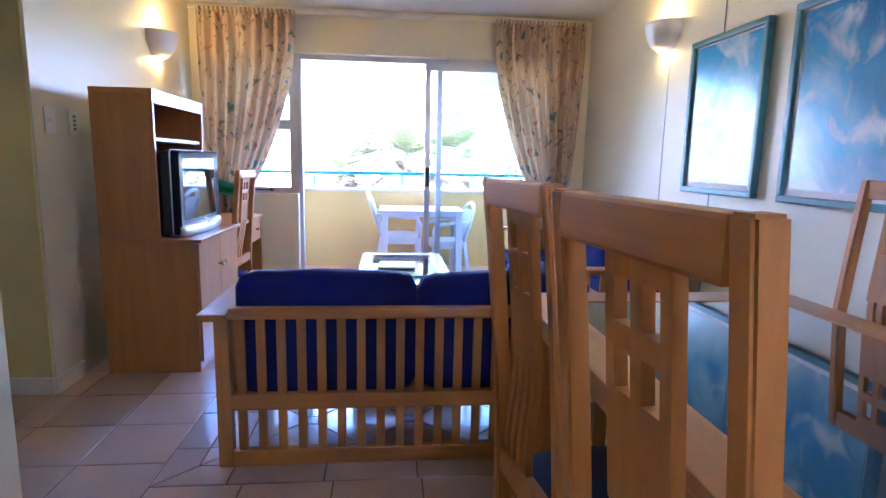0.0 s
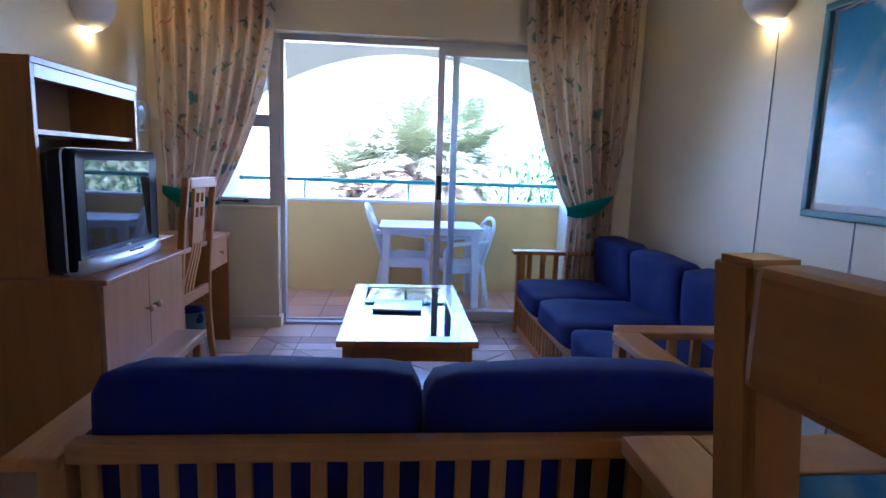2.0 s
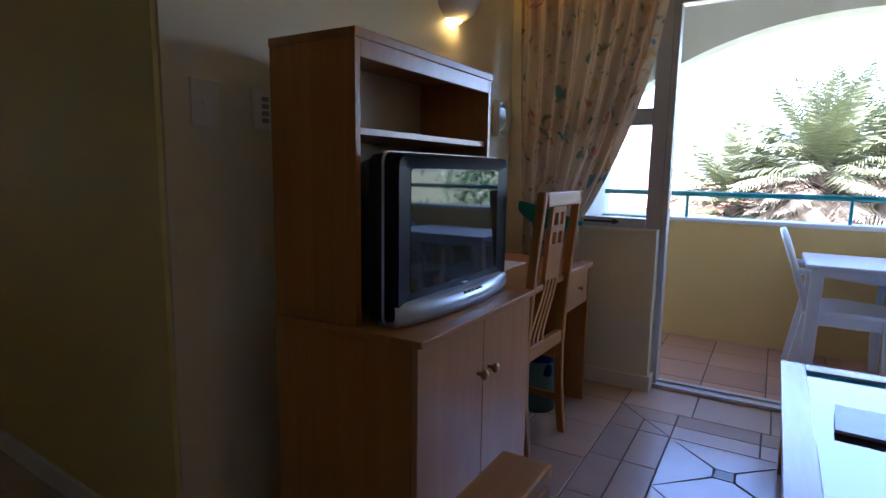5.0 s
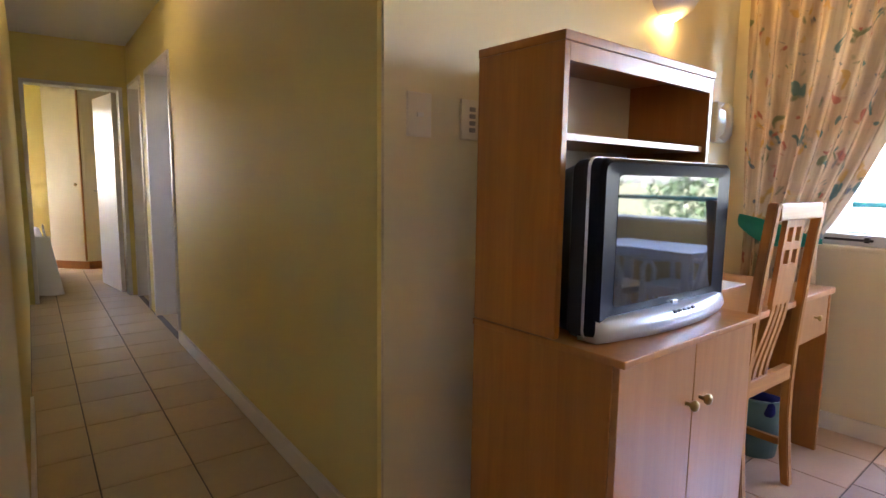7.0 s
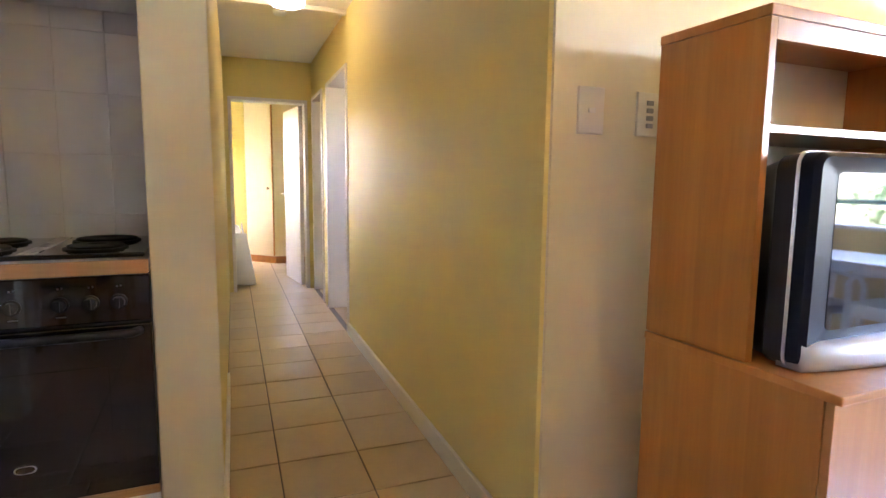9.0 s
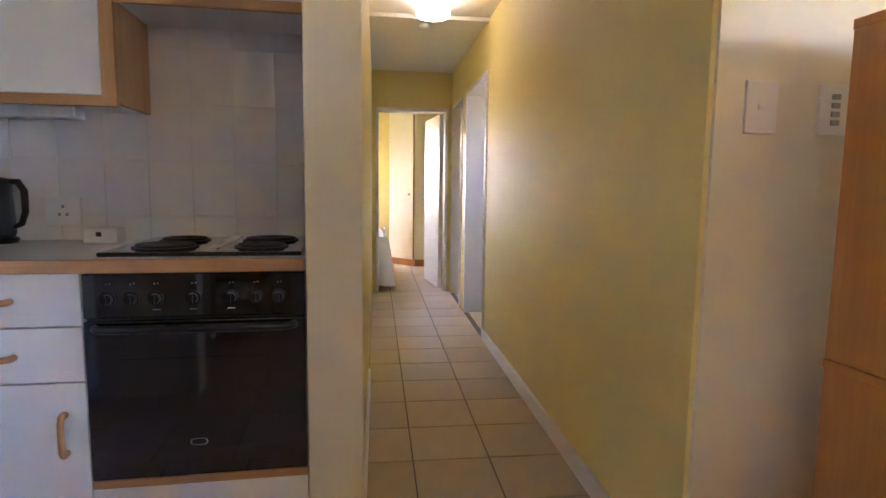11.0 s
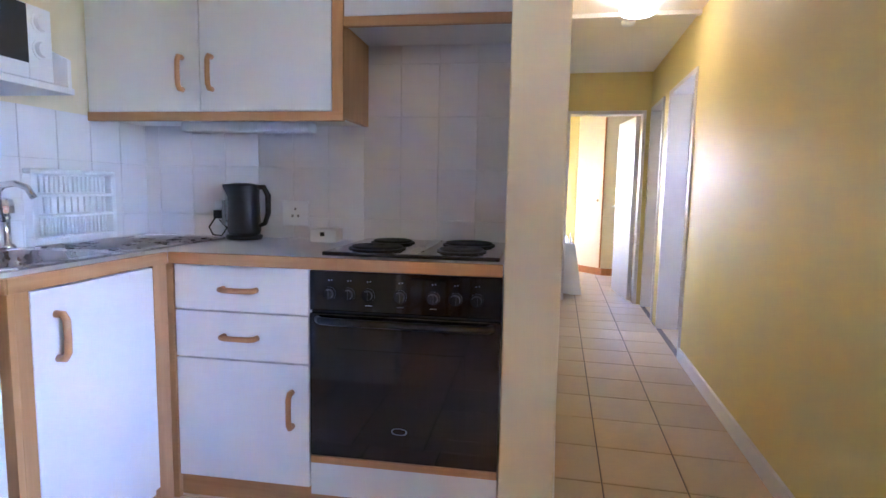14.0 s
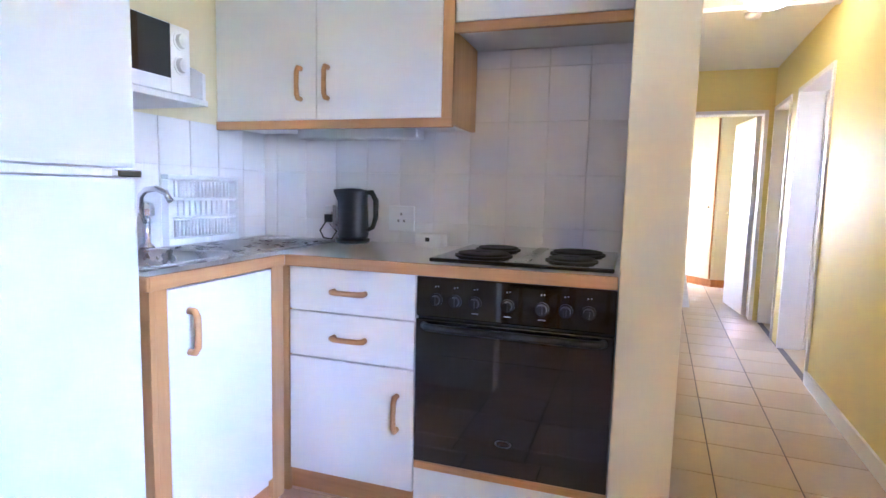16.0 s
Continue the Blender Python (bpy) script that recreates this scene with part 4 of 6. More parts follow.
boxes("plinth", M_CHERRY, tv, [(CX1 - 0.045, CX1 - 0.03, CY0 + 0.02, CY1 - 0.02, 0, 0.06)], 0.0015)
boxes("top", M_CHERRY, tv, [(CX0, CX1 + 0.018, CY0 - 0.006, CY1 + 0.006, 0.745, 0.766)], 0.004)
mid = (CY0 + CY1) / 2
for y0, y1, ky in ((CY0 + 0.003, mid - 0.002, mid - 0.04), (mid + 0.002, CY1 - 0.003, mid + 0.04)):
    d = boxes("door", M_CHERRYF, tv, [(CX1 - 0.019, CX1, y0, y1, 0.062, 0.742)], 0.002, "pale cherry veneer door")
    bm = bmesh.new()
    lathe(bm, [(0.006, 0.0), (0.006, 0.014), (0.015, 0.02), (0.017, 0.028), (0.012, 0.035), (0.002, 0.037)], at=Vector((CX1, ky, 0.57)) - root(d), sides=14, m=Matrix.Rotation(radians(90), 4, "Y"))
    link_mesh("knob", bm, M_BRASS, d, "round brass knob", smooth=True)
HX = -0.91
boxes("hutch_side", M_CHERRY, tv, [(CX0, HX, CY0, CY0 + 0.022, 0.768, 1.543)], 0.0015)
boxes("hutch_side", M_CHERRY, tv, [(CX0, HX, CY1 + 0.008, CY1 + 0.03, 0.768, 1.543)], 0.0015)
boxes("hutch_top", M_CHERRY, tv, [(CX0, HX + 0.004, CY0 - 0.004, CY1 + 0.034, 1.543, 1.568)], 0.003)
boxes("hutch_lip", M_CHERRYF, tv, [(HX - 0.02, HX, CY0 + 0.022, CY1 + 0.008, 1.495, 1.543)], 0.002)
boxes("hutch_shelf", M_CHERRYF, tv, [(CX0, HX - 0.015, CY0 + 0.022, CY1 + 0.008, 1.296, 1.316)], 0.002, "pale edged shelf above the television")
boxes("hutch_back", M_WARD, tv, [(CX0, CX0 + 0.010, CY0 + 0.022, CY1 + 0.008, 0.768, 1.543)], 0.001, "cream painted back panel")

# ---- television ----
TX, TY = -0.99, 3.848
tvs = thing("television", (TX, TY, 0.768), "dark tube television with a silver lower bezel on the cabinet", "television")
tm = Matrix.Rotation(radians(-0.5), 4, "Z")
W2, HT = 0.356, 0.484


def tv_loop(bm, x, hw, z0, z1, r=0.03, bow=0.0):
    out = []
    for cy, cz, a0 in ((hw - r, z1 - r, 0), (-hw + r, z1 - r, 90), (-hw + r, z0 + r, 180), (hw - r, z0 + r, 270)):
        for k in range(5):
            a = radians(a0 + 22.5 * k)
            y, z = cy + r * math.cos(a), cz + r * math.sin(a)
            out.append(bm.verts.new((x + bow * (1 - (y / hw) ** 2), y, z)))
    return out


def tv_shell(name, material, loops, label="", cap=True):
    bm = bmesh.new()
    rings = [tv_loop(bm, *l) for l in loops]
    for A, B in zip(rings, rings[1:]):
        for k in range(20):
            bm.faces.new((A[k], A[(k + 1) % 20], B[(k + 1) % 20], B[k]))
    bm.faces.new(rings[0])
    if cap:
        bm.faces.new(rings[-1])
    bmesh.ops.transform(bm, matrix=tm, verts=bm.verts)
    ob = link_mesh(name, bm, material, tvs, label, smooth=True)
    bpy.context.view_layer.update()
    ob.modifiers.new("split", "EDGE_SPLIT").split_angle = radians(40)
    return ob


tv_shell("rear_shell", M_BLACK, [(-0.20, 0.22, 0.02, 0.36, 0.05), (-0.12, 0.27, 0.006, 0.40, 0.05), (-0.02, 0.31, 0.0, 0.45, 0.05), (0.07, 0.336, 0.0, HT - 0.012, 0.04), (0.09, 0.355, 0.0, HT - 0.006, 0.035), (0.136, W2 - 0.002, 0.0, HT - 0.001)])
tv_shell("edge_band", M_SILVER, [(0.136, W2 + 0.001, 0.0, HT + 0.001), (0.138, W2 + 0.003, 0.0, HT + 0.003, 0.03), (0.143, W2 + 0.001, 0.0, HT + 0.001)])
tv_shell("bezel", M_TVDARK, [(0.14, W2 - 0.002, 0.002, HT, 0.03), (0.17, W2 - 0.004, 0.004, HT - 0.002, 0.028, 0.025), (0.182, W2 - 0.016, 0.016, HT - 0.012, 0.025, 0.025), (0.175, 0.275, 0.088, HT - 0.045, 0.012, 0.016)])
tv_shell("screen", M_SCREEN, [(0.165, 0.276, 0.087, HT - 0.044, 0.012, 0.02), (0.1765, 0.275, 0.088, HT - 0.045, 0.012, 0.03)], "dark glossy picture tube glass")
bm = bmesh.new()
secs = []
for i in range(17):
    y = -0.347 + 0.694 * i / 16
    x = 0.178 + 0.045 * (1 - (y / 0.351) ** 2)
    secs.append([bm.verts.new((x + a, y, z)) for a, z in ((-0.06, 0.0), (0.0, 0.0), (0.012, 0.025), (0.004, 0.055), (-0.012, 0.066), (-0.06, 0.066))])
for A, B in zip(secs, secs[1:]):
    for q in range(6):
        bm.faces.new((A[q], A[(q + 1) % 6], B[(q + 1) % 6], B[q]))
bm.faces.new(secs[0])
bm.faces.new(secs[-1])
bmesh.ops.transform(bm, matrix=tm, verts=bm.verts)
link_mesh("lower_bezel", bm, M_SILVER, tvs, "curved silver control strip", smooth=True)
for k in range(5):
    boxes("button", M_BLACK, tvs, [(TX + 0.215, TX + 0.230, TY - 0.05 + k * 0.026, TY - 0.032 + k * 0.026, 0.768 + 0.05, 0.768 + 0.058)], 0.002, m=tm)
boxes("badge", M_SILVER, tvs, [(TX + 0.194, TX + 0.204, TY - 0.014, TY + 0.014, 0.768 + 0.070, 0.768 + 0.080)], 0.001, m=tm)

# ---- desk ----
dk = thing("desk", (-1.05, 4.78, 0), "cherry veneer writing desk with a drawer, along the wall", "desk")
boxes("top", M_CHERRYF, dk, [(-1.345, -0.735, 4.26, 5.145, 0.722, 0.747)], 0.004)
boxes("end_panel", M_CHERRY, dk, [(-1.34, -0.745, 5.11, 5.13, 0, 0.722)], 0.002)
boxes("end_panel", M_CHERRY, dk, [(-1.34, -0.76, 4.27, 4.29, 0, 0.722)], 0.002)
boxes("inner_panel", M_CHERRY, dk, [(-1.34, -0.765, 4.765, 4.783, 0.50, 0.722)], 0.002)
boxes("back_panel", M_CHERRY, dk, [(-1.34, -1.325, 4.29, 5.11, 0.3, 0.722)], 0.002)
dr = boxes("drawer", M_CHERRYF, dk, [(-0.767, -0.748, 4.787, 5.106, 0.545, 0.718)], 0.002)
bm = bmesh.new()
lathe(bm, [(0.005, 0.0), (0.005, 0.012), (0.013, 0.018), (0.014, 0.024), (0.002, 0.03)], at=Vector((-0.748, 4.945, 0.640)) - root(dr), sides=12, m=Matrix.Rotation(radians(90), 4, "Y"))
link_mesh("knob", bm, M_BRASS, dr, "round brass knob", smooth=True)
pp = tagged(boxes("paper_sheet", M_WPAPER, None, [(-1.22, -1.0, 4.56, 4.87, 0.748, 0.753)], 0.001), "white paper sheet lying flat on the desk", "paper")
bn = thing("waste_bin", (-0.92, 4.90, 0), "green plastic waste bin under the desk", "bin")
bm = bmesh.new()
lathe(bm, [(0.085, 0.0), (0.115, 0.26), (0.122, 0.27), (0.112, 0.27), (0.082, 0.01)], sides=24)
link_mesh("bucket", bm, M_GREENPL, bn, smooth=True)
bm = bmesh.new()
cushion(bm, -0.09, 0.09, -0.09, 0.09, 0.20, 0.30, 0.02, 5)
link_mesh("bag_liner", bm, M_BLUE, bn, "blue bag bunched in the bin", smooth=True)

# ---- wall phone and switches ----
ph = thing("wall_phone", (-1.36, 5.24, 1.5), "pale grey telephone handset hung on the wall", "telephone")
boxes("cradle", M_SILVER, ph, [(-1.36, -1.325, 5.19, 5.31, 1.40, 1.605)], 0.01)
bm = bmesh.new()
tube(bm, [(0.05, -0.01, -0.085), (0.075, -0.01, -0.06), (0.082, -0.01, 0.0), (0.075, -0.01, 0.06), (0.05, -0.01, 0.085)], [0.022, 0.019, 0.015, 0.019, 0.022], 10)
link_mesh("handset", bm, M_SILVER, ph, smooth=True)


def wall_plate(y, z, w, h, label, rows):
    th = thing("switch_plate", (-1.36, y, z), label, "switch", "switch plates beside the cabinet")
    boxes("plate", M_TRIM, th, [(-1.36, -1.351, y - w / 2, y + w / 2, z - h / 2, z + h / 2)], 0.003)
    for k in range(rows):
        zc = z + (k - (rows - 1) / 2) * 0.022
        boxes("rocker", M_WPAPER if rows == 1 else M_SLATE, th, [(-1.351, -1.346, y - 0.012, y + 0.012, zc - 0.007, zc + 0.007)], 0.0015)
    return th


wall_plate(3.324, 1.383, 0.09, 0.132, "white light switch plate on the wall", 1)
wall_plate(3.536, 1.383, 0.09, 0.128, "white wall panel with small grey buttons", 4)


# ---- balcony furniture ----
wt = thing("garden_table", (0.7, 6.3, 0), "white plastic garden table on the balcony", "table")
X0, X1, Y0, Y1, TZ = 0.235, 1.13, 6.02, 6.62, 0.71
boxes("tabletop", M_PLASTIC, wt, [(X0, X1, Y0, Y1, TZ - 0.025, TZ)], 0.01)
boxes("skirt", M_PLASTIC, wt, [(X0 + 0.03, X1 - 0.03, Y0 + 0.03, Y1 - 0.03, TZ - 0.07, TZ - 0.024)], 0.008)
for x in (X0 + 0.03, X1 - 0.095):
    for y in (Y0 + 0.03, Y1 - 0.095):
        bm = bmesh.new()
        sx = -1 if x < 0.6 else 1
        add_box(bm, 0, 0.065, 0, 0.065, 0, TZ - 0.06, 0.008)
        for v in bm.verts:
            if v.co.z < 0.2:
                v.co.x += sx * 0.012
        bmesh.ops.translate(bm, verts=bm.verts, vec=Vector((x, y, 0)) - root(wt))
        link_mesh("leg", bm, M_PLASTIC, wt)


def garden_chair(at, turn):
    """Moulded armchair facing +x."""
    th = thing("garden_chair", (0, 0, 0), "white moulded plastic armchair on the balcony", "chair", "balcony chairs")
    bm = bmesh.new()
    cushion(bm, -0.02, 0.42, -0.22, 0.22, 0.405, 0.44, -0.03, 6)
    link_mesh("seat", bm, M_PLASTIC, th, smooth=True)
    boxes("seat_skirt", M_PLASTIC, th, [(0.0, 0.41, -0.225, -0.205, 0.35, 0.42), (0.0, 0.41, 0.205, 0.225, 0.35, 0.42), (0.39, 0.41, -0.2, 0.2, 0.37, 0.42)], 0.006)
    for y in (-0.24, 0.20):
        for x0, x1 in ((0.38, 0.40), (0.0, -0.07)):
            bm = bmesh.new()
            add_box(bm, x0 - 0.025, x0 + 0.025, y, y + 0.04, 0, 0.42, 0.006)
            for v in bm.verts:
                v.co.x += (x1 - x0) * (0.42 - v.co.z) / 0.42
            link_mesh("leg", bm, M_PLASTIC, th)
        bm = bmesh.new()
        tube(bm, [(0.39, y + 0.02, 0.40), (0.40, y + 0.02, 0.56), (0.36, y + 0.02, 0.63), (0.15, y + 0.02, 0.65), (-0.06, y + 0.02, 0.66)], 0.02, 8)
        link_mesh("arm", bm, M_PLASTIC, th, smooth=True)
    for k in range(5):
        y = -0.16 + k * 0.08
        bm = bmesh.new()
        tube(bm, [(0.0, y * 0.85, 0.43), (-0.06, y, 0.62), (-0.13, y, 0.80)], 0.014, 6)
        link_mesh("back_slat", bm, M_PLASTIC, th, smooth=True)
    bm = bmesh.new()
    tube(bm, [(0.0, -0.2, 0.42), (-0.07, -0.22, 0.64), (-0.125, -0.2, 0.80), (-0.15, -0.1, 0.865), (-0.155, 0, 0.88), (-0.15, 0.1, 0.865), (-0.125, 0.2, 0.80), (-0.07, 0.22, 0.64), (0.0, 0.2, 0.42)], 0.02, 8)
    link_mesh("back_frame", bm, M_PLASTIC, th, smooth=True)
    th.matrix_world = pose(*at, 0, 0, turn)
    return th


gc = garden_chair((0.27, 6.34, -0.008), 0)
gc2 = copy_thing(gc, pose(1.11, 6.29, -0.008, 0, 0, 189))
gc2.scale = (0.85, 0.85, 0.89)

# ---- kitchen ----
KX = -1.92


def bow_handle(parent, at, length, vertical, face):
    """A rounded wooden bow handle; face is the way it stands off: 'x' or 'y'."""
    bm = bmesh.new()
    h = length / 2
    pts = [(-h, 0.0), (-h, 0.022), (-h * 0.75, 0.032), (0, 0.034), (h * 0.75, 0.032), (h, 0.022), (h, 0.0)]
    P = []
    for a, o in pts:
        v = (Vector((0, 0, a)) if vertical else (Vector((0, a, 0)) if face == "x" else Vector((a, 0, 0)))) + (Vector((o, 0, 0)) if face == "x" else Vector((0, o, 0)))
        P.append(v + Vector(at) - root(parent))
    tube(bm, P, [0.011, 0.011, 0.0105, 0.010, 0.0105, 0.011, 0.011], 8)
    return link_mesh("handle", bm, M_KWOODZ, parent, "pale wooden bow handle", smooth=True)


ku = thing("drawer_cabinet", (-2.2, 1.19, 0), "white kitchen base cabinet with two drawers and a door", "cabinet", "kitchen base cabinets")
boxes("carcass", M_KWHITE, ku, [(-2.54, KX - 0.055, 0.95, 1.476, 0.06, 0.898)], 0.002)
boxes("plinth", M_KWOOD, ku, [(KX - 0.06, KX - 0.03, 0.93, 2.14, 0, 0.095)], 0.002)
d1 = boxes("drawer", M_KWHITE, ku, [(KX - 0.019, KX, 0.962, 1.474, 0.7325, 0.896), (KX - 0.056, KX - 0.018, 1.0, 1.44, 0.76, 0.87)], 0.0025)
bow_handle(d1, (KX, 1.216, 0.812), 0.125, False, "x")
d2 = boxes("drawer", M_KWHITE, ku, [(KX - 0.019, KX, 0.962, 1.474, 0.555, 0.7265), (KX - 0.056, KX - 0.018, 1.0, 1.44, 0.58, 0.70)], 0.0025)
bow_handle(d2, (KX, 1.216, 0.638), 0.125, False, "x")
d3 = boxes("door", M_KWHITE, ku, [(KX - 0.019, KX, 0.962, 1.474, 0.095, 0.5485), (KX - 0.056, KX - 0.018, 1.0, 1.44, 0.12, 0.52)], 0.0025)
bow_handle(d3, (KX, 1.41, 0.385), 0.125, True, "x")
boxes("corner_post", M_KWOODZ, ku, [(KX - 0.02, KX + 0.003, 0.915, 0.957, 0.0, 0.898)], 0.002)
ks = thing("sink_cabinet", (-1.6, 0.6, 0), "white kitchen sink cabinet with a beech-edged door", "cabinet", "kitchen base cabinets")
SY = 0.95
boxes("carcass", M_KWHITE, ks, [(-1.9, -1.30, 0.39, SY - 0.022, 0.06, 0.77)], 0.002)
boxes("end_panel", M_KWOODZ, ks, [(-1.30, -1.28, 0.39, SY, 0.0, 0.898)], 0.002)
boxes("stile", M_KWOODZ, ks, [(-1.342, -1.30, SY - 0.02, SY, 0.0, 0.898)], 0.002)
boxes("stile", M_KWOODZ, ks, [(-1.895, -1.822, SY - 0.02, SY, 0.0, 0.898)], 0.002)
boxes("plinth", M_KWOODX, ks, [(-1.92, -1.28, SY - 0.05, SY - 0.03, 0, 0.095)], 0.002)
d4 = boxes("door", M_KWHITE, ks, [(-1.820, -1.344, SY - 0.018, SY + 0.001, 0.095, 0.893)], 0.0025)
bow_handle(d4, (-1.42, SY + 0.001, 0.757), 0.125, True, "y")
wk = thing("worktop", (-2.2, 1.2, 0.885), "L-shaped pale laminate worktop with a beech front edge", "worktop")
boxes("slab", M_TOP, wk, [(-2.555, -1.91, 0.89, 2.15, 0.900, 0.940), (-2.555, -1.285, 0.387, 0.47, 0.900, 0.940), (-2.555, -1.285, 0.84, 0.942, 0.900, 0.9395), (-1.39, -1.285, 0.47, 0.84, 0.900, 0.940), (-2.555, -1.77, 0.47, 0.84, 0.900, 0.940)], 0)
boxes("edge", M_KWOOD, wk, [(-1.911, -1.892, 0.958, 2.15, 0.899, 0.9405)], 0.004)
boxes("edge", M_KWOODX, wk, [(-1.892, -1.275, 0.941, 0.960, 0.899, 0.9405)], 0.004)
boxes("edge", M_KWOOD, wk, [(-1.286, -1.268, 0.387, 0.956, 0.899, 0.9405)], 0.006)
sk = thing("sink", (-1.8, 0.58, 0.925), "stainless steel inset sink with a ribbed drainer", "sink")
boxes("rim", M_STEEL, sk, [(-2.46, -1.80, 0.37, 0.79, 0.925, 0.932), (-1.42, -1.37, 0.37, 0.79, 0.925, 0.932), (-1.80, -1.42, 0.37, 0.41, 0.925, 0.932), (-1.80, -1.42, 0.75, 0.79, 0.925, 0.932)], 0.002)
bm = bmesh.new()
o = root(sk)
rings = []
for x0, x1, y0, y1, z in ((-1.80, -1.42, 0.41, 0.75, 0.931), (-1.79, -1.43, 0.42, 0.74, 0.90), (-1.775, -1.445, 0.435, 0.725, 0.80), (-1.74, -1.48, 0.47, 0.69, 0.785)):
    ring = []
    r = 0.06
    for cx, cy, a0 in ((x1 - r, y1 - r, 0), (x0 + r, y1 - r, 90), (x0 + r, y0 + r, 180), (x1 - r, y0 + r, 270)):
        for k in range(5):
            a = radians(a0 + 22.5 * k)
            ring.append(bm.verts.new(Vector((cx + r * math.cos(a), cy + r * math.sin(a), z)) - o))
    rings.append(ring)
for A, B in zip(rings, rings[1:]):
    for k in range(20):
        bm.faces.new((A[k], A[(k + 1) % 20], B[(k + 1) % 20], B[k]))
bm.faces.new(rings[-1])
link_mesh("basin", bm, M_STEEL, sk, smooth=True)
for k in range(12):
    y = 0.43 + k * 0.028
    boxes("drainer_rib", M_STEEL, sk, [(-2.40, -1.86, y, y + 0.010, 0.931, 0.936)], 0.002)
sk.location = (-1.765, 0.66, 0.940)
tp = thing("tap", (-1.765, 0.435, 0.946), "chrome swan-neck sink tap with a faceted handle", "tap")
bm = bmesh.new()
lathe(bm, [(0.028, 0), (0.026, 0.012), (0.015, 0.02), (0.014, 0.10), (0.018, 0.11), (0.010, 0.12)], sides=16)
link_mesh("body", bm, M_CHROME, tp, smooth=True)
bm = bmesh.new()
lathe(bm, [(0.010, 0.118), (0.028, 0.125), (0.030, 0.15), (0.024, 0.172), (0.006, 0.178)], sides=10)
link_mesh("handle", bm, M_CHROME, tp)
bm = bmesh.new()
tube(bm, [(0, 0.0, 0.09), (0.035, 0.01, 0.16), (0.05, 0.03, 0.20), (0.055, 0.06, 0.222), (0.05, 0.10, 0.228), (0.04, 0.135, 0.215), (0.03, 0.15, 0.18)], 0.011, 10)
link_mesh("spout", bm, M_CHROME, tp, smooth=True)
rk = thing("dish_rack", (-2.08, 0.33, 0.94), "white plastic dish rack stood on edge against the tiles", "dish rack")
boxes("frame", M_PLASTIC, rk, [(-2.30, -1.88, 0.305, 0.345, 1.195, 1.215), (-2.30, -1.88, 0.305, 0.345, 0.925, 0.955), (-1.905, -1.88, 0.305, 0.345, 0.955, 1.195), (-2.30, -2.275, 0.305, 0.345, 0.955, 1.195), (-2.275, -1.905, 0.305, 0.312, 0.955, 1.195)], 0.006)
boxes("shelf_bar", M_PLASTIC, rk, [(-2.275, -1.905, 0.312, 0.345, 1.11, 1.122), (-2.275, -1.905, 0.312, 0.345, 1.03, 1.042)], 0.003)
for z0, z1, n in ((1.125, 1.19, 16), (1.045, 1.108, 11), (0.96, 1.028, 18)):
    for k in range(n):
        x = -2.27 + (k + 0.5) * 0.36 / n
        boxes("rack_slat", M_PLASTIC, rk, [(x - 0.005, x + 0.005, 0.312, 0.322, z0, z1)], 0.002)
rk.location = (-2.08, 0.415, 0.955)

# oven and hob
ov = thing("oven", (-2.2, 1.81, 0.19), "black built-in electric oven with a row of control knobs", "oven")
OY0, OY1 = 1.479, 2.149
boxes("body", M_BLACK, ov, [(-2.5, KX - 0.02, OY0, OY1, 0.222, 0.897)], 0.002)
cp = boxes("control_panel", M_BLACKGL, ov, [(KX - 0.02, KX, OY0, OY1, 0.752, 0.894)], 0.004)
for k, y in enumerate((1.553, 1.622, 1.692, 1.804, 1.918, 1.994, 2.066)):
    bm = bmesh.new()
    m = Matrix.Rotation(radians(90), 4, "Y")
    lathe(bm, [(0.023, 0.0), (0.023, 0.006), (0.017, 0.008), (0.016, 0.024), (0.003, 0.026)], at=Vector((KX, y, 0.815)) - root(cp), sides=18, m=m)
    add_box(bm, 0.02 + KX, 0.032 + KX, y - 0.004, y + 0.004, 0.80, 0.83, 0.001, off=root(cp))
    kn = link_mesh("knob", bm, M_BLACK, cp)
    boxes("marking", M_SILVER, cp, [(KX, KX + 0.0006, y - 0.006, y - 0.001, 0.858, 0.863), (KX, KX + 0.0006, y + 0.004, y + 0.009, 0.860, 0.864)], 0)
    boxes("marking", M_SILVER, cp, [(KX, KX + 0.0006, y - 0.012, y + 0.012, 0.776, 0.779)], 0) if k in (2, 3, 4) else None
od = boxes("oven_door", M_BLACKGL, ov, [(KX - 0.02, KX + 0.004, OY0, OY1, 0.222, 0.743)], 0.005, "black glass oven door")
boxes("door_window", M_BLACKGL, od, [(KX + 0.004, KX + 0.0055, OY0 + 0.10, OY1 - 0.12, 0.38, 0.62)], 0.0005)
bm = bmesh.new()
tube(bm, [(KX + 0.004, OY0 + 0.03, 0.722), (KX + 0.03, OY0 + 0.05, 0.722), (KX + 0.036, OY0 + 0.12, 0.722), (KX + 0.036, OY1 - 0.12, 0.722), (KX + 0.03, OY1 - 0.05, 0.722), (KX + 0.004, OY1 - 0.03, 0.722)], 0.013, 10)
bmesh.ops.translate(bm, verts=bm.verts, vec=-root(od))
link_mesh("handle_bar", bm, M_BLACK, od, "black bar handle", smooth=True)
bm = bmesh.new()
pts = []
for k in range(24):
    a = 2 * math.pi * k / 24
    pts.append(Vector((KX + 0.0062, 1.806 + 0.028 * math.copysign(abs(math.cos(a)) ** 0.6, math.cos(a)), 0.337 + 0.012 * math.sin(a))) - root(od))
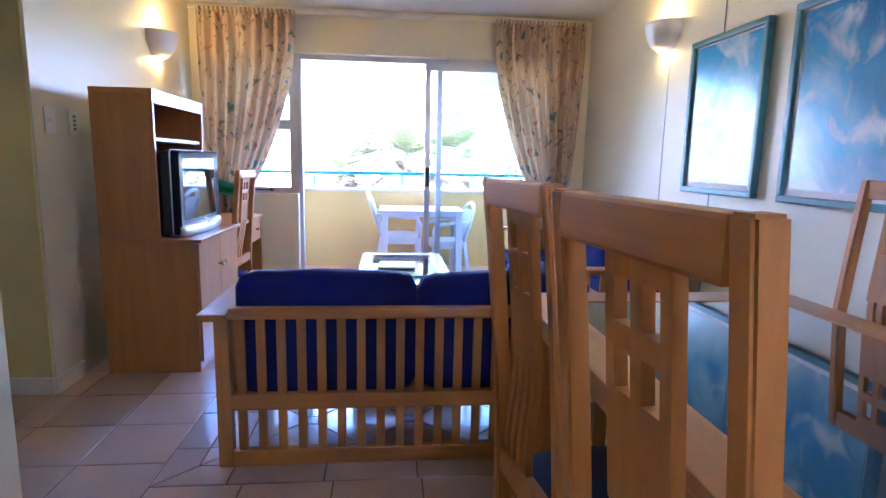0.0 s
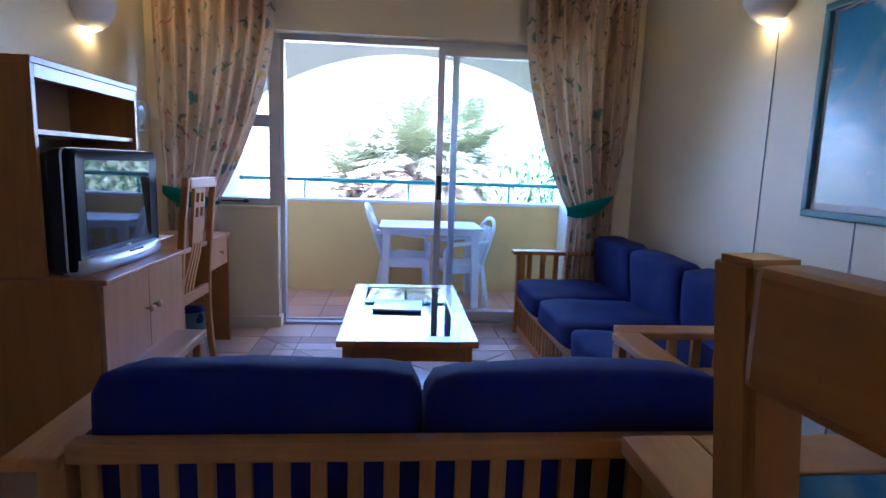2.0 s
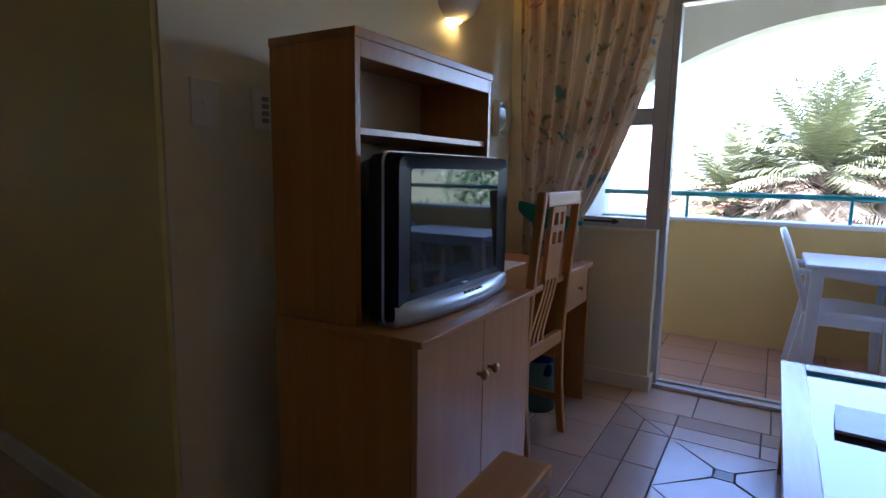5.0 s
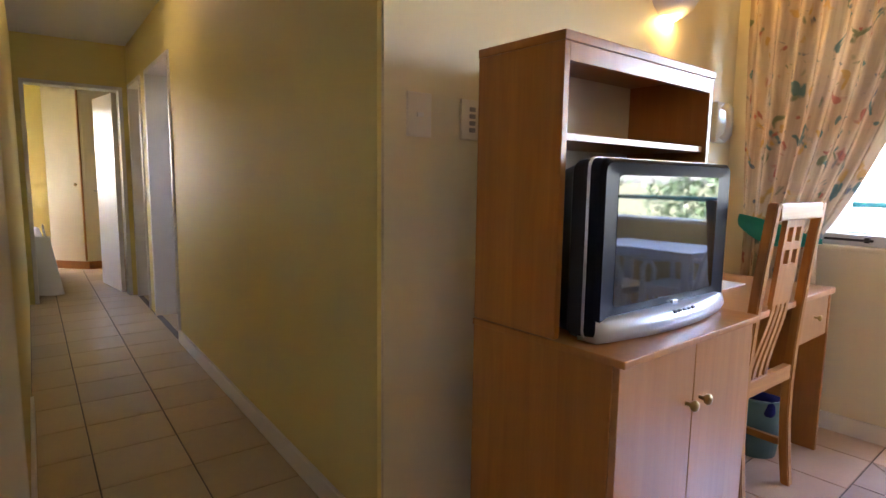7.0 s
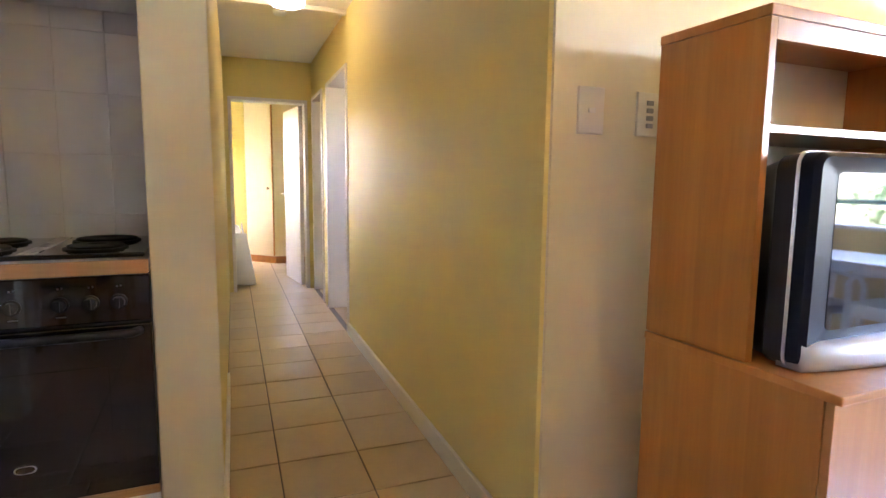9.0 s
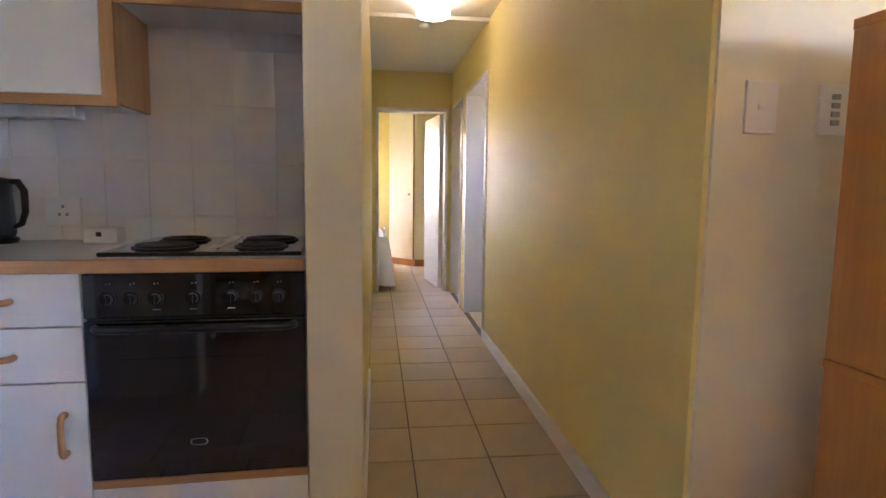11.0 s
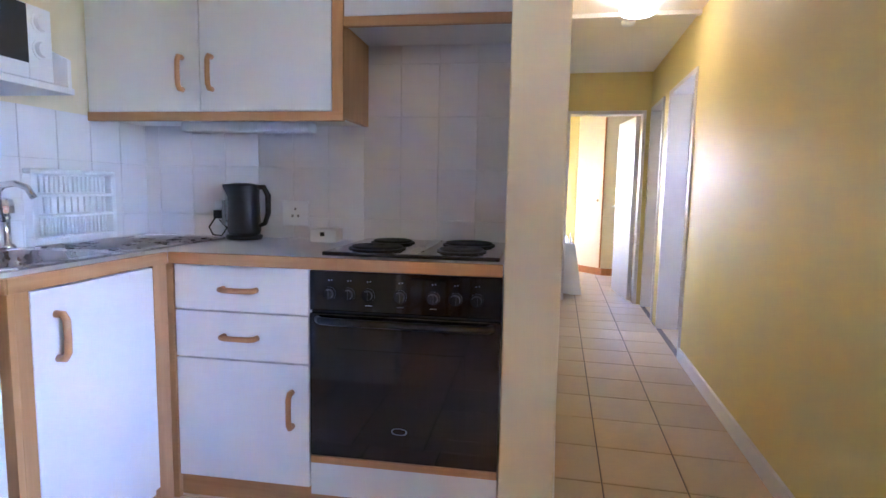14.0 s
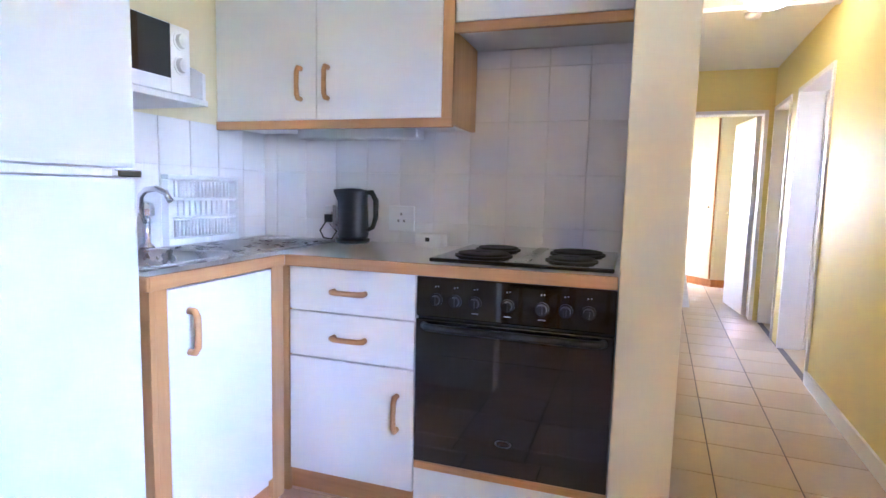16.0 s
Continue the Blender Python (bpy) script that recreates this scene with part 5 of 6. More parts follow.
for s in range(24):
    a, b = pts[s], pts[(s + 1) % 24]
    c = Vector((KX + 0.0062, 1.806, 0.337)) - root(od)
    bm.faces.new([bm.verts.new(p) for p in (a, b, c + (b - c) * 0.85, c + (a - c) * 0.85)])
link_mesh("badge", bm, M_SILVER, od)
boxes("lower_panel", M_KWHITE, ov, [(KX - 0.02, KX - 0.002, OY0, OY1, 0.07, 0.190)], 0.002, "white filler panel below the oven")
boxes("lower_edge", M_KWOOD, ov, [(KX - 0.02, KX + 0.002, OY0, OY1, 0.192, 0.219)], 0.002, "beech strip below the oven")
hb = thing("hob", (-2.25, 1.8, 0.925), "black electric hob with four solid plates", "hob")
boxes("tray", M_BLACKGL, hb, [(-2.53, -1.965, 1.50, 2.13, 0.925, 0.94)], 0.005)
boxes("divider", M_STEEL, hb, [(-2.52, -1.975, 1.80, 1.845, 0.940, 0.942)], 0.001)
for x, y, r in ((-2.36, 1.66, 0.08), (-2.12, 1.66, 0.095), (-2.36, 1.98, 0.095), (-2.12, 1.98, 0.08)):
    bm = bmesh.new()
    lathe(bm, [(r + 0.012, 0.0), (r + 0.012, 0.004), (r, 0.005), (r, 0.012), (r * 0.9, 0.014), (r * 0.35, 0.014), (r * 0.33, 0.012), (0.01, 0.012)], at=Vector((x, y, 0.94)) - root(hb), sides=28)
    link_mesh("hotplate", bm, M_IRON, hb)

hb.location = (-2.25, 1.806, 0.940)

# upper cabinets
UX = -2.205
uc = thing("wall_cabinet", (-2.38, 0.9, 1.45), "white double-door wall cabinet with beech edging", "cabinet", "kitchen wall cabinets")
boxes("carcass", M_KWHITE, uc, [(-2.545, UX - 0.02, 0.392, 1.478, 1.455, 2.35)], 0.002)
boxes("bottom_edge", M_KWOOD, uc, [(UX - 0.022, UX + 0.003, 0.392, 1.502, 1.438, 1.474)], 0.002)
boxes("side_panel", M_KWOODZ, uc, [(-2.545, UX - 0.0, 1.478, 1.502, 1.452, 2.35)], 0.002)
boxes("stile", M_KWOODZ, uc, [(UX - 0.02, UX + 0.002, 1.457, 1.502, 1.474, 2.35)], 0.002)
for y0, y1, hy in ((0.396, 0.902, 0.828), (0.906, 1.455, 0.957)):
    d = boxes("door", M_KWHITE, uc, [(UX - 0.018, UX + 0.001, y0, y1, 1.476, 2.34)], 0.0025)
    bow_handle(d, (UX + 0.001, hy, 1.624), 0.125, True, "x")
boxes("underlight", M_PLASTIC, uc, [(-2.45, -2.36, 0.71, 1.297, 1.413, 1.454)], 0.006, "white strip light fitting under the cabinet")
u2 = thing("wall_cabinet_over_hob", (-2.38, 1.8, 1.81), "white wall cabinet above the hob with beech edging", "cabinet", "kitchen wall cabinets")
boxes("carcass", M_KWHITE, u2, [(-2.545, UX - 0.02, 1.504, 2.148, 1.80, 2.35)], 0.002)
boxes("bottom_edge", M_KWOOD, u2, [(UX - 0.022, UX + 0.003, 1.504, 2.148, 1.790, 1.826)], 0.002)
boxes("door", M_KWHITE, u2, [(UX - 0.018, UX + 0.001, 1.506, 2.146, 1.828, 2.34)], 0.0025)

# fridge
fr = thing("fridge", (-0.95, 0.58, 0), "tall white fridge-freezer beside the sink cabinet", "fridge")
boxes("body", M_FRIDGE, fr, [(-1.325, -0.62, 0.30, 0.80, 0.02, 1.78)], 0.012)
boxes("lower_door", M_FRIDGE, fr, [(-1.322, -0.617, 0.805, 0.86, 0.06, 1.184)], 0.012)
ud = boxes("upper_door", M_FRIDGE, fr, [(-1.322, -0.617, 0.805, 0.86, 1.209, 1.785)], 0.012)
boxes("seam_trim", M_FRIDGE, fr, [(-1.322, -0.622, 0.80, 0.846, 1.186, 1.207)], 0.003)
boxes("hinge", M_CHROME, fr, [(-1.332, -1.26, 0.835, 0.866, 1.186, 1.204)], 0.003, "chrome hinge between the doors")
fr.location = (-0.887, 0.665, 0.02)

# microwave on its shelf
ms = thing("microwave_shelf", (-1.65, 0.45, 1.5), "white melamine wall shelf carrying the microwave", "shelf")
boxes("board", M_KWHITE, ms, [(-1.752, -1.26, 0.387, 0.745, 1.464, 1.484)], 0.002)
bm = bmesh.new()
o = root(ms)
tri = [(0.387, 1.484), (0.735, 1.484), (0.735, 1.575), (0.55, 1.66), (0.387, 1.66)]
A = [bm.verts.new(Vector((-1.752, y, z)) - o) for y, z in tri]
B = [bm.verts.new(Vector((-1.737, y, z)) - o) for y, z in tri]
bm.faces.new(A)
bm.faces.new(B[::-1])
for k in range(5):
    bm.faces.new((A[k], A[(k + 1) % 5], B[(k + 1) % 5], B[k]))
link_mesh("end_cheek", bm, M_KWHITE, ms)
mw = thing("microwave", (-1.65, 0.45, 1.52), "white microwave oven with two round dials", "microwave")
boxes("body", M_PLASTIC, mw, [(-1.722, -1.245, 0.40, 0.685, 1.493, 1.722)], 0.006)
boxes("foot", M_BLACK, mw, [(-1.70, -1.66, 0.63, 0.66, 1.484, 1.495), (-1.32, -1.285, 0.63, 0.66, 1.484, 1.495)], 0.002)
md = boxes("door", M_PLASTIC, mw, [(-1.632, -1.245, 0.685, 0.70, 1.496, 1.72)], 0.004)
boxes("door_window", M_BLACKGL, md, [(-1.630, -1.26, 0.70, 0.703, 1.542, 1.716)], 0.001, "black glass microwave window")
pn = boxes("control_panel", M_PLASTIC, mw, [(-1.721, -1.634, 0.685, 0.699, 1.496, 1.72)], 0.004)
for z in (1.671, 1.591):
    bm = bmesh.new()
    lathe(bm, [(0.031, 0.0), (0.031, 0.003), (0.025, 0.004), (0.023, 0.018), (0.004, 0.02)], at=Vector((-1.677, 0.699, z)) - root(pn), sides=22, m=Matrix.Rotation(radians(-90), 4, "X"))
    link_mesh("dial", bm, M_PLASTIC, pn, "round white dial")

# kettle, cord, sockets, sugar box
kt = thing("kettle", (-2.44, 0.905, 0.925), "black plastic jug kettle on its base", "kettle")
bm = bmesh.new()
lathe(bm, [(0.075, 0.0), (0.08, 0.012), (0.078, 0.02)], sides=24)
link_mesh("base", bm, M_BLACK, kt, smooth=True)
bm = bmesh.new()
prof = [(0.068, 0.022), (0.074, 0.04), (0.072, 0.12), (0.068, 0.19), (0.07, 0.235), (0.066, 0.245), (0.03, 0.252), (0.004, 0.253)]
lathe(bm, prof, sides=24, sx=0.9)
for v in bm.verts:
    if v.co.z > 0.18 and v.co.y < -0.045:
        v.co.y -= (v.co.z - 0.18) * 0.45
link_mesh("jug", bm, M_BLACK, kt, smooth=True)
bm = bmesh.new()
tube(bm, [(0.0, 0.06, 0.235), (0.0, 0.095, 0.235), (0.0, 0.115, 0.20), (0.0, 0.115, 0.12), (0.0, 0.10, 0.075), (0.0, 0.068, 0.06)], [0.012, 0.013, 0.013, 0.012, 0.011, 0.010], 10)
link_mesh("handle", bm, M_BLACK, kt, smooth=True)
boxes("water_gauge", M_SLATE, kt, [(-2.378, -2.372, 0.835, 0.85, 0.99, 1.10)], 0.002)
cd = kt
CO = Vector((-2.54, 0.75, 0.93))
bm = bmesh.new()
tube(bm, [(0.015, -0.015, 0.10), (0.04, -0.02, 0.09), (0.05, -0.05, 0.04), (0.05, -0.03, 0.005), (0.06, 0.02, 0.003), (0.05, 0.04, 0.04), (0.045, 0.0, 0.075), (0.05, 0.05, 0.07), (0.07, 0.08, 0.02)], 0.004, 6)
bmesh.ops.translate(bm, verts=bm.verts, vec=CO - root(kt))
link_mesh("flex", bm, M_BLACK, cd, "looped black cord", smooth=True)
boxes("plug", M_BLACK, cd, [(-2.545, -2.50, 0.715, 0.755, 1.01, 1.05)], 0.006)
kt.location = (-2.44, 0.955, 0.940)
for y, z, w in ((0.79, 1.05, 0.075), (1.157, 1.058, 0.13)):
    so = thing("wall_socket", (-2.545, y, z), "white electric socket plate on the kitchen tiles", "socket", "kitchen sockets")
    boxes("plate", M_PLASTIC, so, [(-2.546, -2.535, y - w / 2, y + w / 2, z - 0.058, z + 0.058)], 0.003)
    for dy, dz in ((0, 0.02), (-0.014, -0.012), (0.014, -0.012)):
        boxes("slot", M_SLATE, so, [(-2.5352, -2.5342, y + dy - 0.005, y + dy + 0.005, z + dz - 0.006, z + dz + 0.006)], 0)
sg = thing("sugar_box", (-2.46, 1.337, 0.94), "small white ceramic sachet holder on the worktop", "sachet holder")
boxes("box", M_CERAMIC, sg, [(-2.50, -2.41, 1.275, 1.40, 0.940, 1.0)], 0.008)
boxes("sachet", M_BLACK, sg, [(-2.414, -2.409, 1.325, 1.345, 0.967, 0.985)], 0.001)

# ---- passage and bedroom ----
hl = thing("passage_ceiling_light", (-3.88, 2.735, HALL), "round opal glass ceiling light, lit", "ceiling light")
bm = bmesh.new()
lathe(bm, [(0.075, 0.0), (0.075, -0.03), (0.065, -0.03)], sides=24)
link_mesh("collar", bm, M_BLACK, hl, smooth=True)
bm = bmesh.new()
lathe(bm, [(0.082, -0.022), (0.113, -0.035), (0.117, -0.06), (0.113, -0.10), (0.098, -0.113), (0.016, -0.118)], sides=28)
link_mesh("opal_shade", bm, M_OPAL, hl, smooth=True)
structure("trim_ceiling_batten", M_TRIM, [(-4.26, -4.20, 2.305, PN, HALL - 0.03, HALL)], "cream batten across the passage ceiling", "trim", 0.003)
sd = thing("smoke_detector", (-4.40, 2.73, HALL), "small white round smoke detector on the ceiling", "smoke detector")
bm = bmesh.new()
lathe(bm, [(0.05, 0.0), (0.05, -0.02), (0.04, -0.035), (0.01, -0.037)], sides=20)
link_mesh("cover", bm, M_PLASTIC, sd, smooth=True)
for i, (x0, x1) in enumerate(((-5.16, -4.2), (-6.12, -5.42))):
    fm = thing(f"door_{i + 2}", ((x0 + x1) / 2, 3.29, 0), "white painted passage door standing open in its lining" if i == 0 else "white painted passage door and lining, closed", "door", kind="structure")
    boxes("lining", M_DOORP, fm, [(x0, x0 + 0.035, PN - 0.014, PN + 0.165, 0, 2.045), (x1 - 0.035, x1, PN - 0.014, PN + 0.165, 0, 2.045), (x0 + 0.035, x1 - 0.035, PN - 0.014, PN + 0.165, 2.01, 2.045)], 0.004)
    boxes("door_leaf", M_DOORP, fm, [(x0 + 0.002, x0 + 0.042, PN + 0.17, 4.20, 0.008, 2.008) if i == 0 else (x0 + 0.037, x1 - 0.037, PN + 0.11, PN + 0.15, 0.008, 2.008)], 0.003)
fm = thing("door_4", (-6.27, 2.83, 0), "white painted bedroom door standing open", "door", kind="structure")
boxes("lining", M_DOORP, fm, [(-6.36, -6.185, 2.345, 2.378, 0, 2.03), (-6.36, -6.185, 3.105, 3.14, 0, 2.03), (-6.36, -6.185, 2.378, 3.105, 1.995, 2.03)], 0.004)
lm = Matrix.Translation(Vector((-6.36, 3.10, 0)) - root(fm)) @ Matrix.Rotation(radians(-82), 4, "Z")
bm = bmesh.new()
add_box(bm, -0.0, 0.04, -0.72, 0.0, 0.01, 1.99, 0.003)
bmesh.ops.transform(bm, matrix=lm, verts=bm.verts)
lf = link_mesh("door_leaf", bm, M_DOORP, fm)
bm = bmesh.new()
tube(bm, [(0.04, -0.69, 1.02), (0.075, -0.69, 1.02), (0.085, -0.66, 1.02), (0.085, -0.58, 1.02)], 0.009, 8)
bmesh.ops.transform(bm, matrix=lm, verts=bm.verts)
link_mesh("lever_handle", bm, M_CHROME, lf, "chrome lever handle", smooth=True)
wd = thing("wardrobe", (-8.6, 3.2, 0), "cream painted corner wardrobe with a slanted door on a brown plinth", "wardrobe")


def prism(name, material, parent, corners, z0, z1, label=""):
    """An upright solid on a plan outline."""
    bm, o = bmesh.new(), root(parent)
    lo, hi = ([bm.verts.new(Vector((x, y, z)) - o) for x, y in corners] for z in (z0, z1))
    bm.faces.new(lo[::-1])
    bm.faces.new(hi)
    for k in range(len(corners)):
        j = (k + 1) % len(corners)
        bm.faces.new((lo[k], lo[j], hi[j], hi[k]))
    return link_mesh(name, bm, material, parent, label)


prism("carcass", M_WARD, wd, [(-9.14, 2.56), (-8.57, 2.56), (-8.22, 2.905), (-8.22, 4.4), (-9.14, 4.4)], 0.1, HALL - 0.005)
prism("plinth", M_CHERRY, wd, [(-9.12, 2.57), (-8.56, 2.57), (-8.205, 2.92), (-8.205, 4.4), (-9.12, 4.4)], 0.0, 0.1, "brown wooden plinth")
WU, WN = Vector((0.712, 0.702, 0)), Vector((0.702, -0.712, 0))
for name, a_, b_ in (("door", 0.0, 0.475), ("edge_strip", 0.478, 0.492)):
    c0 = Vector((-8.565, 2.562, 0))
    q = [c0 + WU * a_, c0 + WU * a_ + WN * 0.02, c0 + WU * b_ + WN * 0.02, c0 + WU * b_]
    if name == "door":
        d = prism(name, M_WARD, wd, [(v.x, v.y) for v in q], 0.11, 2.22, "slanted cream wardrobe door")
        kp = c0 + WU * 0.42 + WN * 0.02 + Vector((0, 0, 1.07))
        bm = bmesh.new()
        lathe(bm, [(0.008, 0.0), (0.008, 0.012), (0.02, 0.02), (0.02, 0.03), (0.003, 0.036)], at=kp - root(d), sides=12, m=Matrix.Rotation(radians(-45), 4, "Z") @ Matrix.Rotation(radians(90), 4, "Y"))
        link_mesh("knob", bm, M_BRASS, d, smooth=True)
    else:
        prism(name, M_CHERRY, wd, [(v.x, v.y) for v in q], 0.11, 2.22, "dark edge between the doors")
for y0, y1 in ((2.93, 3.385), (3.40, 3.86)):
    boxes("door", M_WARD, wd, [(-8.22, -8.20, y0, y1, 0.11, 2.29)], 0.003)
bd = thing("bed", (-7.6, 1.8, 0), "low bed with a white duvet hanging over its side", "bed")
boxes("base", M_LINEN, bd, [(-8.5, -6.75, 1.0, 2.43, 0.02, 0.34)], 0.02)
bm = bmesh.new()
cushion(bm, -8.5 + 7.6, -6.72 + 7.6, 1.0 - 1.8, 2.42 - 1.8, 0.33, 0.58, 0.05, 10)
link_mesh("mattress", bm, M_LINEN, bd, smooth=True)
bm = bmesh.new()
NX, NZ = 40, 14
g = []
for j in range(NZ + 1):
    f = j / NZ
    row = []
    for i in range(NX + 1):
        u = i / NX
        x = -8.4 + 1.72 * u
        out = 0.02 + 0.08 * f + 0.03 * f * math.sin(u * 26 + 2 * f) + 0.02 * noise.noise(Vector((u * 6, f * 3, 0)))
        row.append(bm.verts.new((x + 7.6 + 0.06 * f * u, 2.42 + out - 1.8, 0.60 - f * (0.50 + 0.03 * math.sin(u * 9)))))
    g.append(row)
for j in range(NZ):
    for i in range(NX):
        bm.faces.new((g[j][i], g[j][i + 1], g[j + 1][i + 1], g[j + 1][i]))
link_mesh("duvet_drop", bm, M_LINEN, bd, "white duvet hanging in soft folds", smooth=True)
bm = bmesh.new()
g = []
for j in range(NZ + 1):
    f = j / NZ
    row = []
    for i in range(NX + 1):
        u = i / NX
        out = 0.02 + 0.10 * f + 0.035 * f * math.sin(u * 21 + f) + 0.02 * noise.noise(Vector((u * 6, f * 3, 4)))
        row.append(bm.verts.new((-6.70 + 7.6 + out, 1.0 + 1.47 * u + 0.09 * f * u - 1.8, 0.60 - f * (0.53 + 0.03 * math.sin(u * 8)))))
    g.append(row)
for j in range(NZ):
    for i in range(NX):
        bm.faces.new((g[j][i], g[j][i + 1], g[j + 1][i + 1], g[j + 1][i]))
link_mesh("duvet_end", bm, M_LINEN, bd, "white duvet end hanging in soft folds", smooth=True)
bd.location += Vector((0.22, 0.02, 0))

# the passage and the rooms off it lie at a small angle to the living room
SKEW = Matrix.Translation((-1.36, PN, 0)) @ Matrix.Rotation(radians(-2.8), 4, "Z") @ Matrix.Translation((1.36, -PN, 0))
for name in ("ceiling_passage", "wall_passage_north", "wall_passage_header", "wall_passage_pier", "wall_passage_end", "wall_passage_south", "wall_bedroom", "wall_rooms_behind", "floor_passage", "floor_small_rooms", "baseboard_passage",
             "passage_ceiling_light", "trim_ceiling_batten", "smoke_detector", "door_2", "door_3", "door_4", "wardrobe", "bed"):
    ob = bpy.data.objects[name]
    ob.matrix_world = SKEW @ Matrix.Translation(ob.location)

# ---- outside ----
gr = tagged(boxes("ground", M_GROUND, None, [(-3000, 3000, 7.5, 5000, -3.6, -3.5)], 0), "dry lawn far below the balcony", "ground", kind="structure")


def frond(bm, base, az, lift, length, droop, width, n=32):
    """One feather palm frond with paired leaflets."""
    p, d = Vector(base), Vector((math.cos(az) * math.cos(lift), math.sin(az) * math.cos(lift), math.sin(lift)))
    step = length / n
    side = Vector((-math.sin(az), math.cos(az), 0))
    for k in range(n):
        q = p + d * step
        f = (k + 1) / n
        w = 0.012 * (1 - f) + 0.004
        bm.faces.new([bm.verts.new(v) for v in (p - side * w, p + side * w, q + side * w, q - side * w)])
        if k > 2:
            ll = width * (math.sin(math.pi * min(1, 0.18 + f * 0.85)) ** 0.7) * random.uniform(0.8, 1.1)
            up = d.cross(side)
            for s in (-1, 1):
                tip = q + (side * s * 0.75 + d * 0.6 - up * 0.12).normalized() * ll - Vector((0, 0, 0.25 * ll * random.uniform(0.4, 1.5)))
                mid_ = q + (tip - q) * 0.45 + Vector((0, 0, 0.02))
                wv = d * 0.022
                a = [bm.verts.new(v) for v in (q - wv * 0.6, q + wv * 0.6, mid_ + wv, mid_ - wv)]
                bm.faces.new(a)
                t_ = bm.verts.new(tip)
                bm.faces.new((a[3], a[2], t_))
        d = (d + Vector((0, 0, -droop * step * (0.5 + f)))).normalized()
        p = q


def palm(x, y, top, spread, fronds, label):
    th = thing("palm_tree", (x, y, -3.5), label, "palm tree", "palms beyond the balcony")
    bm = bmesh.new()
    h = top + 3.5
    n = 16
    tube(bm, [(0.05 * math.sin(k * 0.7), 0.04 * math.cos(k), h * k / n) for k in range(n + 1)], [0.24 - 0.06 * k / n + 0.02 * (k % 2) for k in range(n + 1)], 12)
    link_mesh("trunk", bm, M_TRUNK, th, smooth=True)
    bm = bmesh.new()
    for k in range(fronds):
        f = k / fronds
        lift = radians(78 - 75 * f + random.uniform(-8, 8))
        frond(bm, (random.uniform(-.08, .08), random.uniform(-.08, .08), h - 0.1 + 0.3 * (1 - f)), k * 2.399 + random.uniform(-.2, .2), lift, spread * random.uniform(0.8, 1.1), 0.45, 0.42)
    link_mesh("crown", bm, M_LEAF, th)
    bm = bmesh.new()
    for k in range(int(fronds * 1.7)):
        frond(bm, (0, 0, h - 0.35), k * 2.399 + 1, radians(random.uniform(-55, 30)), spread * random.uniform(0.6, 1.0), 0.6, 0.34, 24)
    link_mesh("dry_skirt", bm, M_DEADLEAF, th, "brown hanging dead fronds")
    return th


palm(0.75, 14.0, 1.3, 1.85, 60, "feather palm with green fronds and a dry skirt")
palm(2.0, 15.0, 1.45, 1.9, 56, "slimmer feather palm behind the larger one")
palm(-0.6, 15.0, 0.6, 1.7, 60, "low feather palm with drooping grey fronds")
sh = thing("leafy_shrub", (4.2, 14.0, -3.5), "tall bush of long green leaves beside the palms", "shrub")
bm = bmesh.new()
for k in range(2600):
    bx, by = random.gauss(0, 0.85), random.gauss(0, 0.6)
    bz = random.uniform(2.2, 5.35) - 0.45 * abs(bx) + 0.3 * math.sin(bx * 5)
    az, lift, L_ = random.uniform(0, 6.28), radians(random.uniform(-20, 80)), random.uniform(0.18, 0.42)
    d = Vector((math.cos(az) * math.cos(lift), math.sin(az) * math.cos(lift), math.sin(lift)))
    s = Vector((-math.sin(az), math.cos(az), 0)) * 0.045
    p = Vector((bx, by, bz))
    pts = [p - s * 0.3, p + d * L_ * 0.45 - s, p + d * L_ - Vector((0, 0, 0.25 * L_)), p + d * L_ * 0.45 + s, p + s * 0.3]
    bm.faces.new([bm.verts.new(v) for v in pts])
link_mesh("leaves", bm, M_SHRUB, sh)
bm = bmesh.new()
for k in range(9):
    a = k * 2.4
    tube(bm, [(0, 0, 0), (0.3 * math.cos(a), 0.3 * math.sin(a), 2.0), (0.8 * math.cos(a), 0.6 * math.sin(a), 3.4)], [0.05, 0.035, 0.015], 6)
link_mesh("stems", bm, M_TRUNK, sh, smooth=True)
ho = thing("neighbour_house", (-5.0, 24.0, -3.5), "pale rendered low house with a tiled roof beyond the balcony", "house")
boxes("wall", M_HOUSE, ho, [(-10.5, -0.6, 22.0, 27.0, -3.5, 0.1)], 0.02)
bm = bmesh.new()
o = root(ho)
R0, R1, RY0, RY1, RYM = -10.8, -0.3, 21.5, 27.5, 24.5
for k in range(40):
    x0 = R0 + (R1 - R0) * k / 40
    x1 = R0 + (R1 - R0) * (k + 1) / 40
    xm = (x0 + x1) / 2
    for ya, za, yb, zb in ((RY0, 0.05, RYM, 1.0), (RYM, 1.0, RY1, 0.05)):
        A = [Vector((x, y, z + dz)) - o for x, dz in ((x0, 0), (xm, 0.07), (x1, 0)) for y, z in ((ya, za), (yb, zb))]
        v = [bm.verts.new(p) for p in A]
        bm.faces.new((v[0], v[2], v[3], v[1]))
        bm.faces.new((v[2], v[4], v[5], v[3]))
link_mesh("roof", bm, M_ROOF, ho)
for x in (-8.5, -5.5, -2.5):
    boxes("window", M_DARKWIN, ho, [(x, x + 1.1, 21.97, 22.0, -1.6, -0.5)], 0)

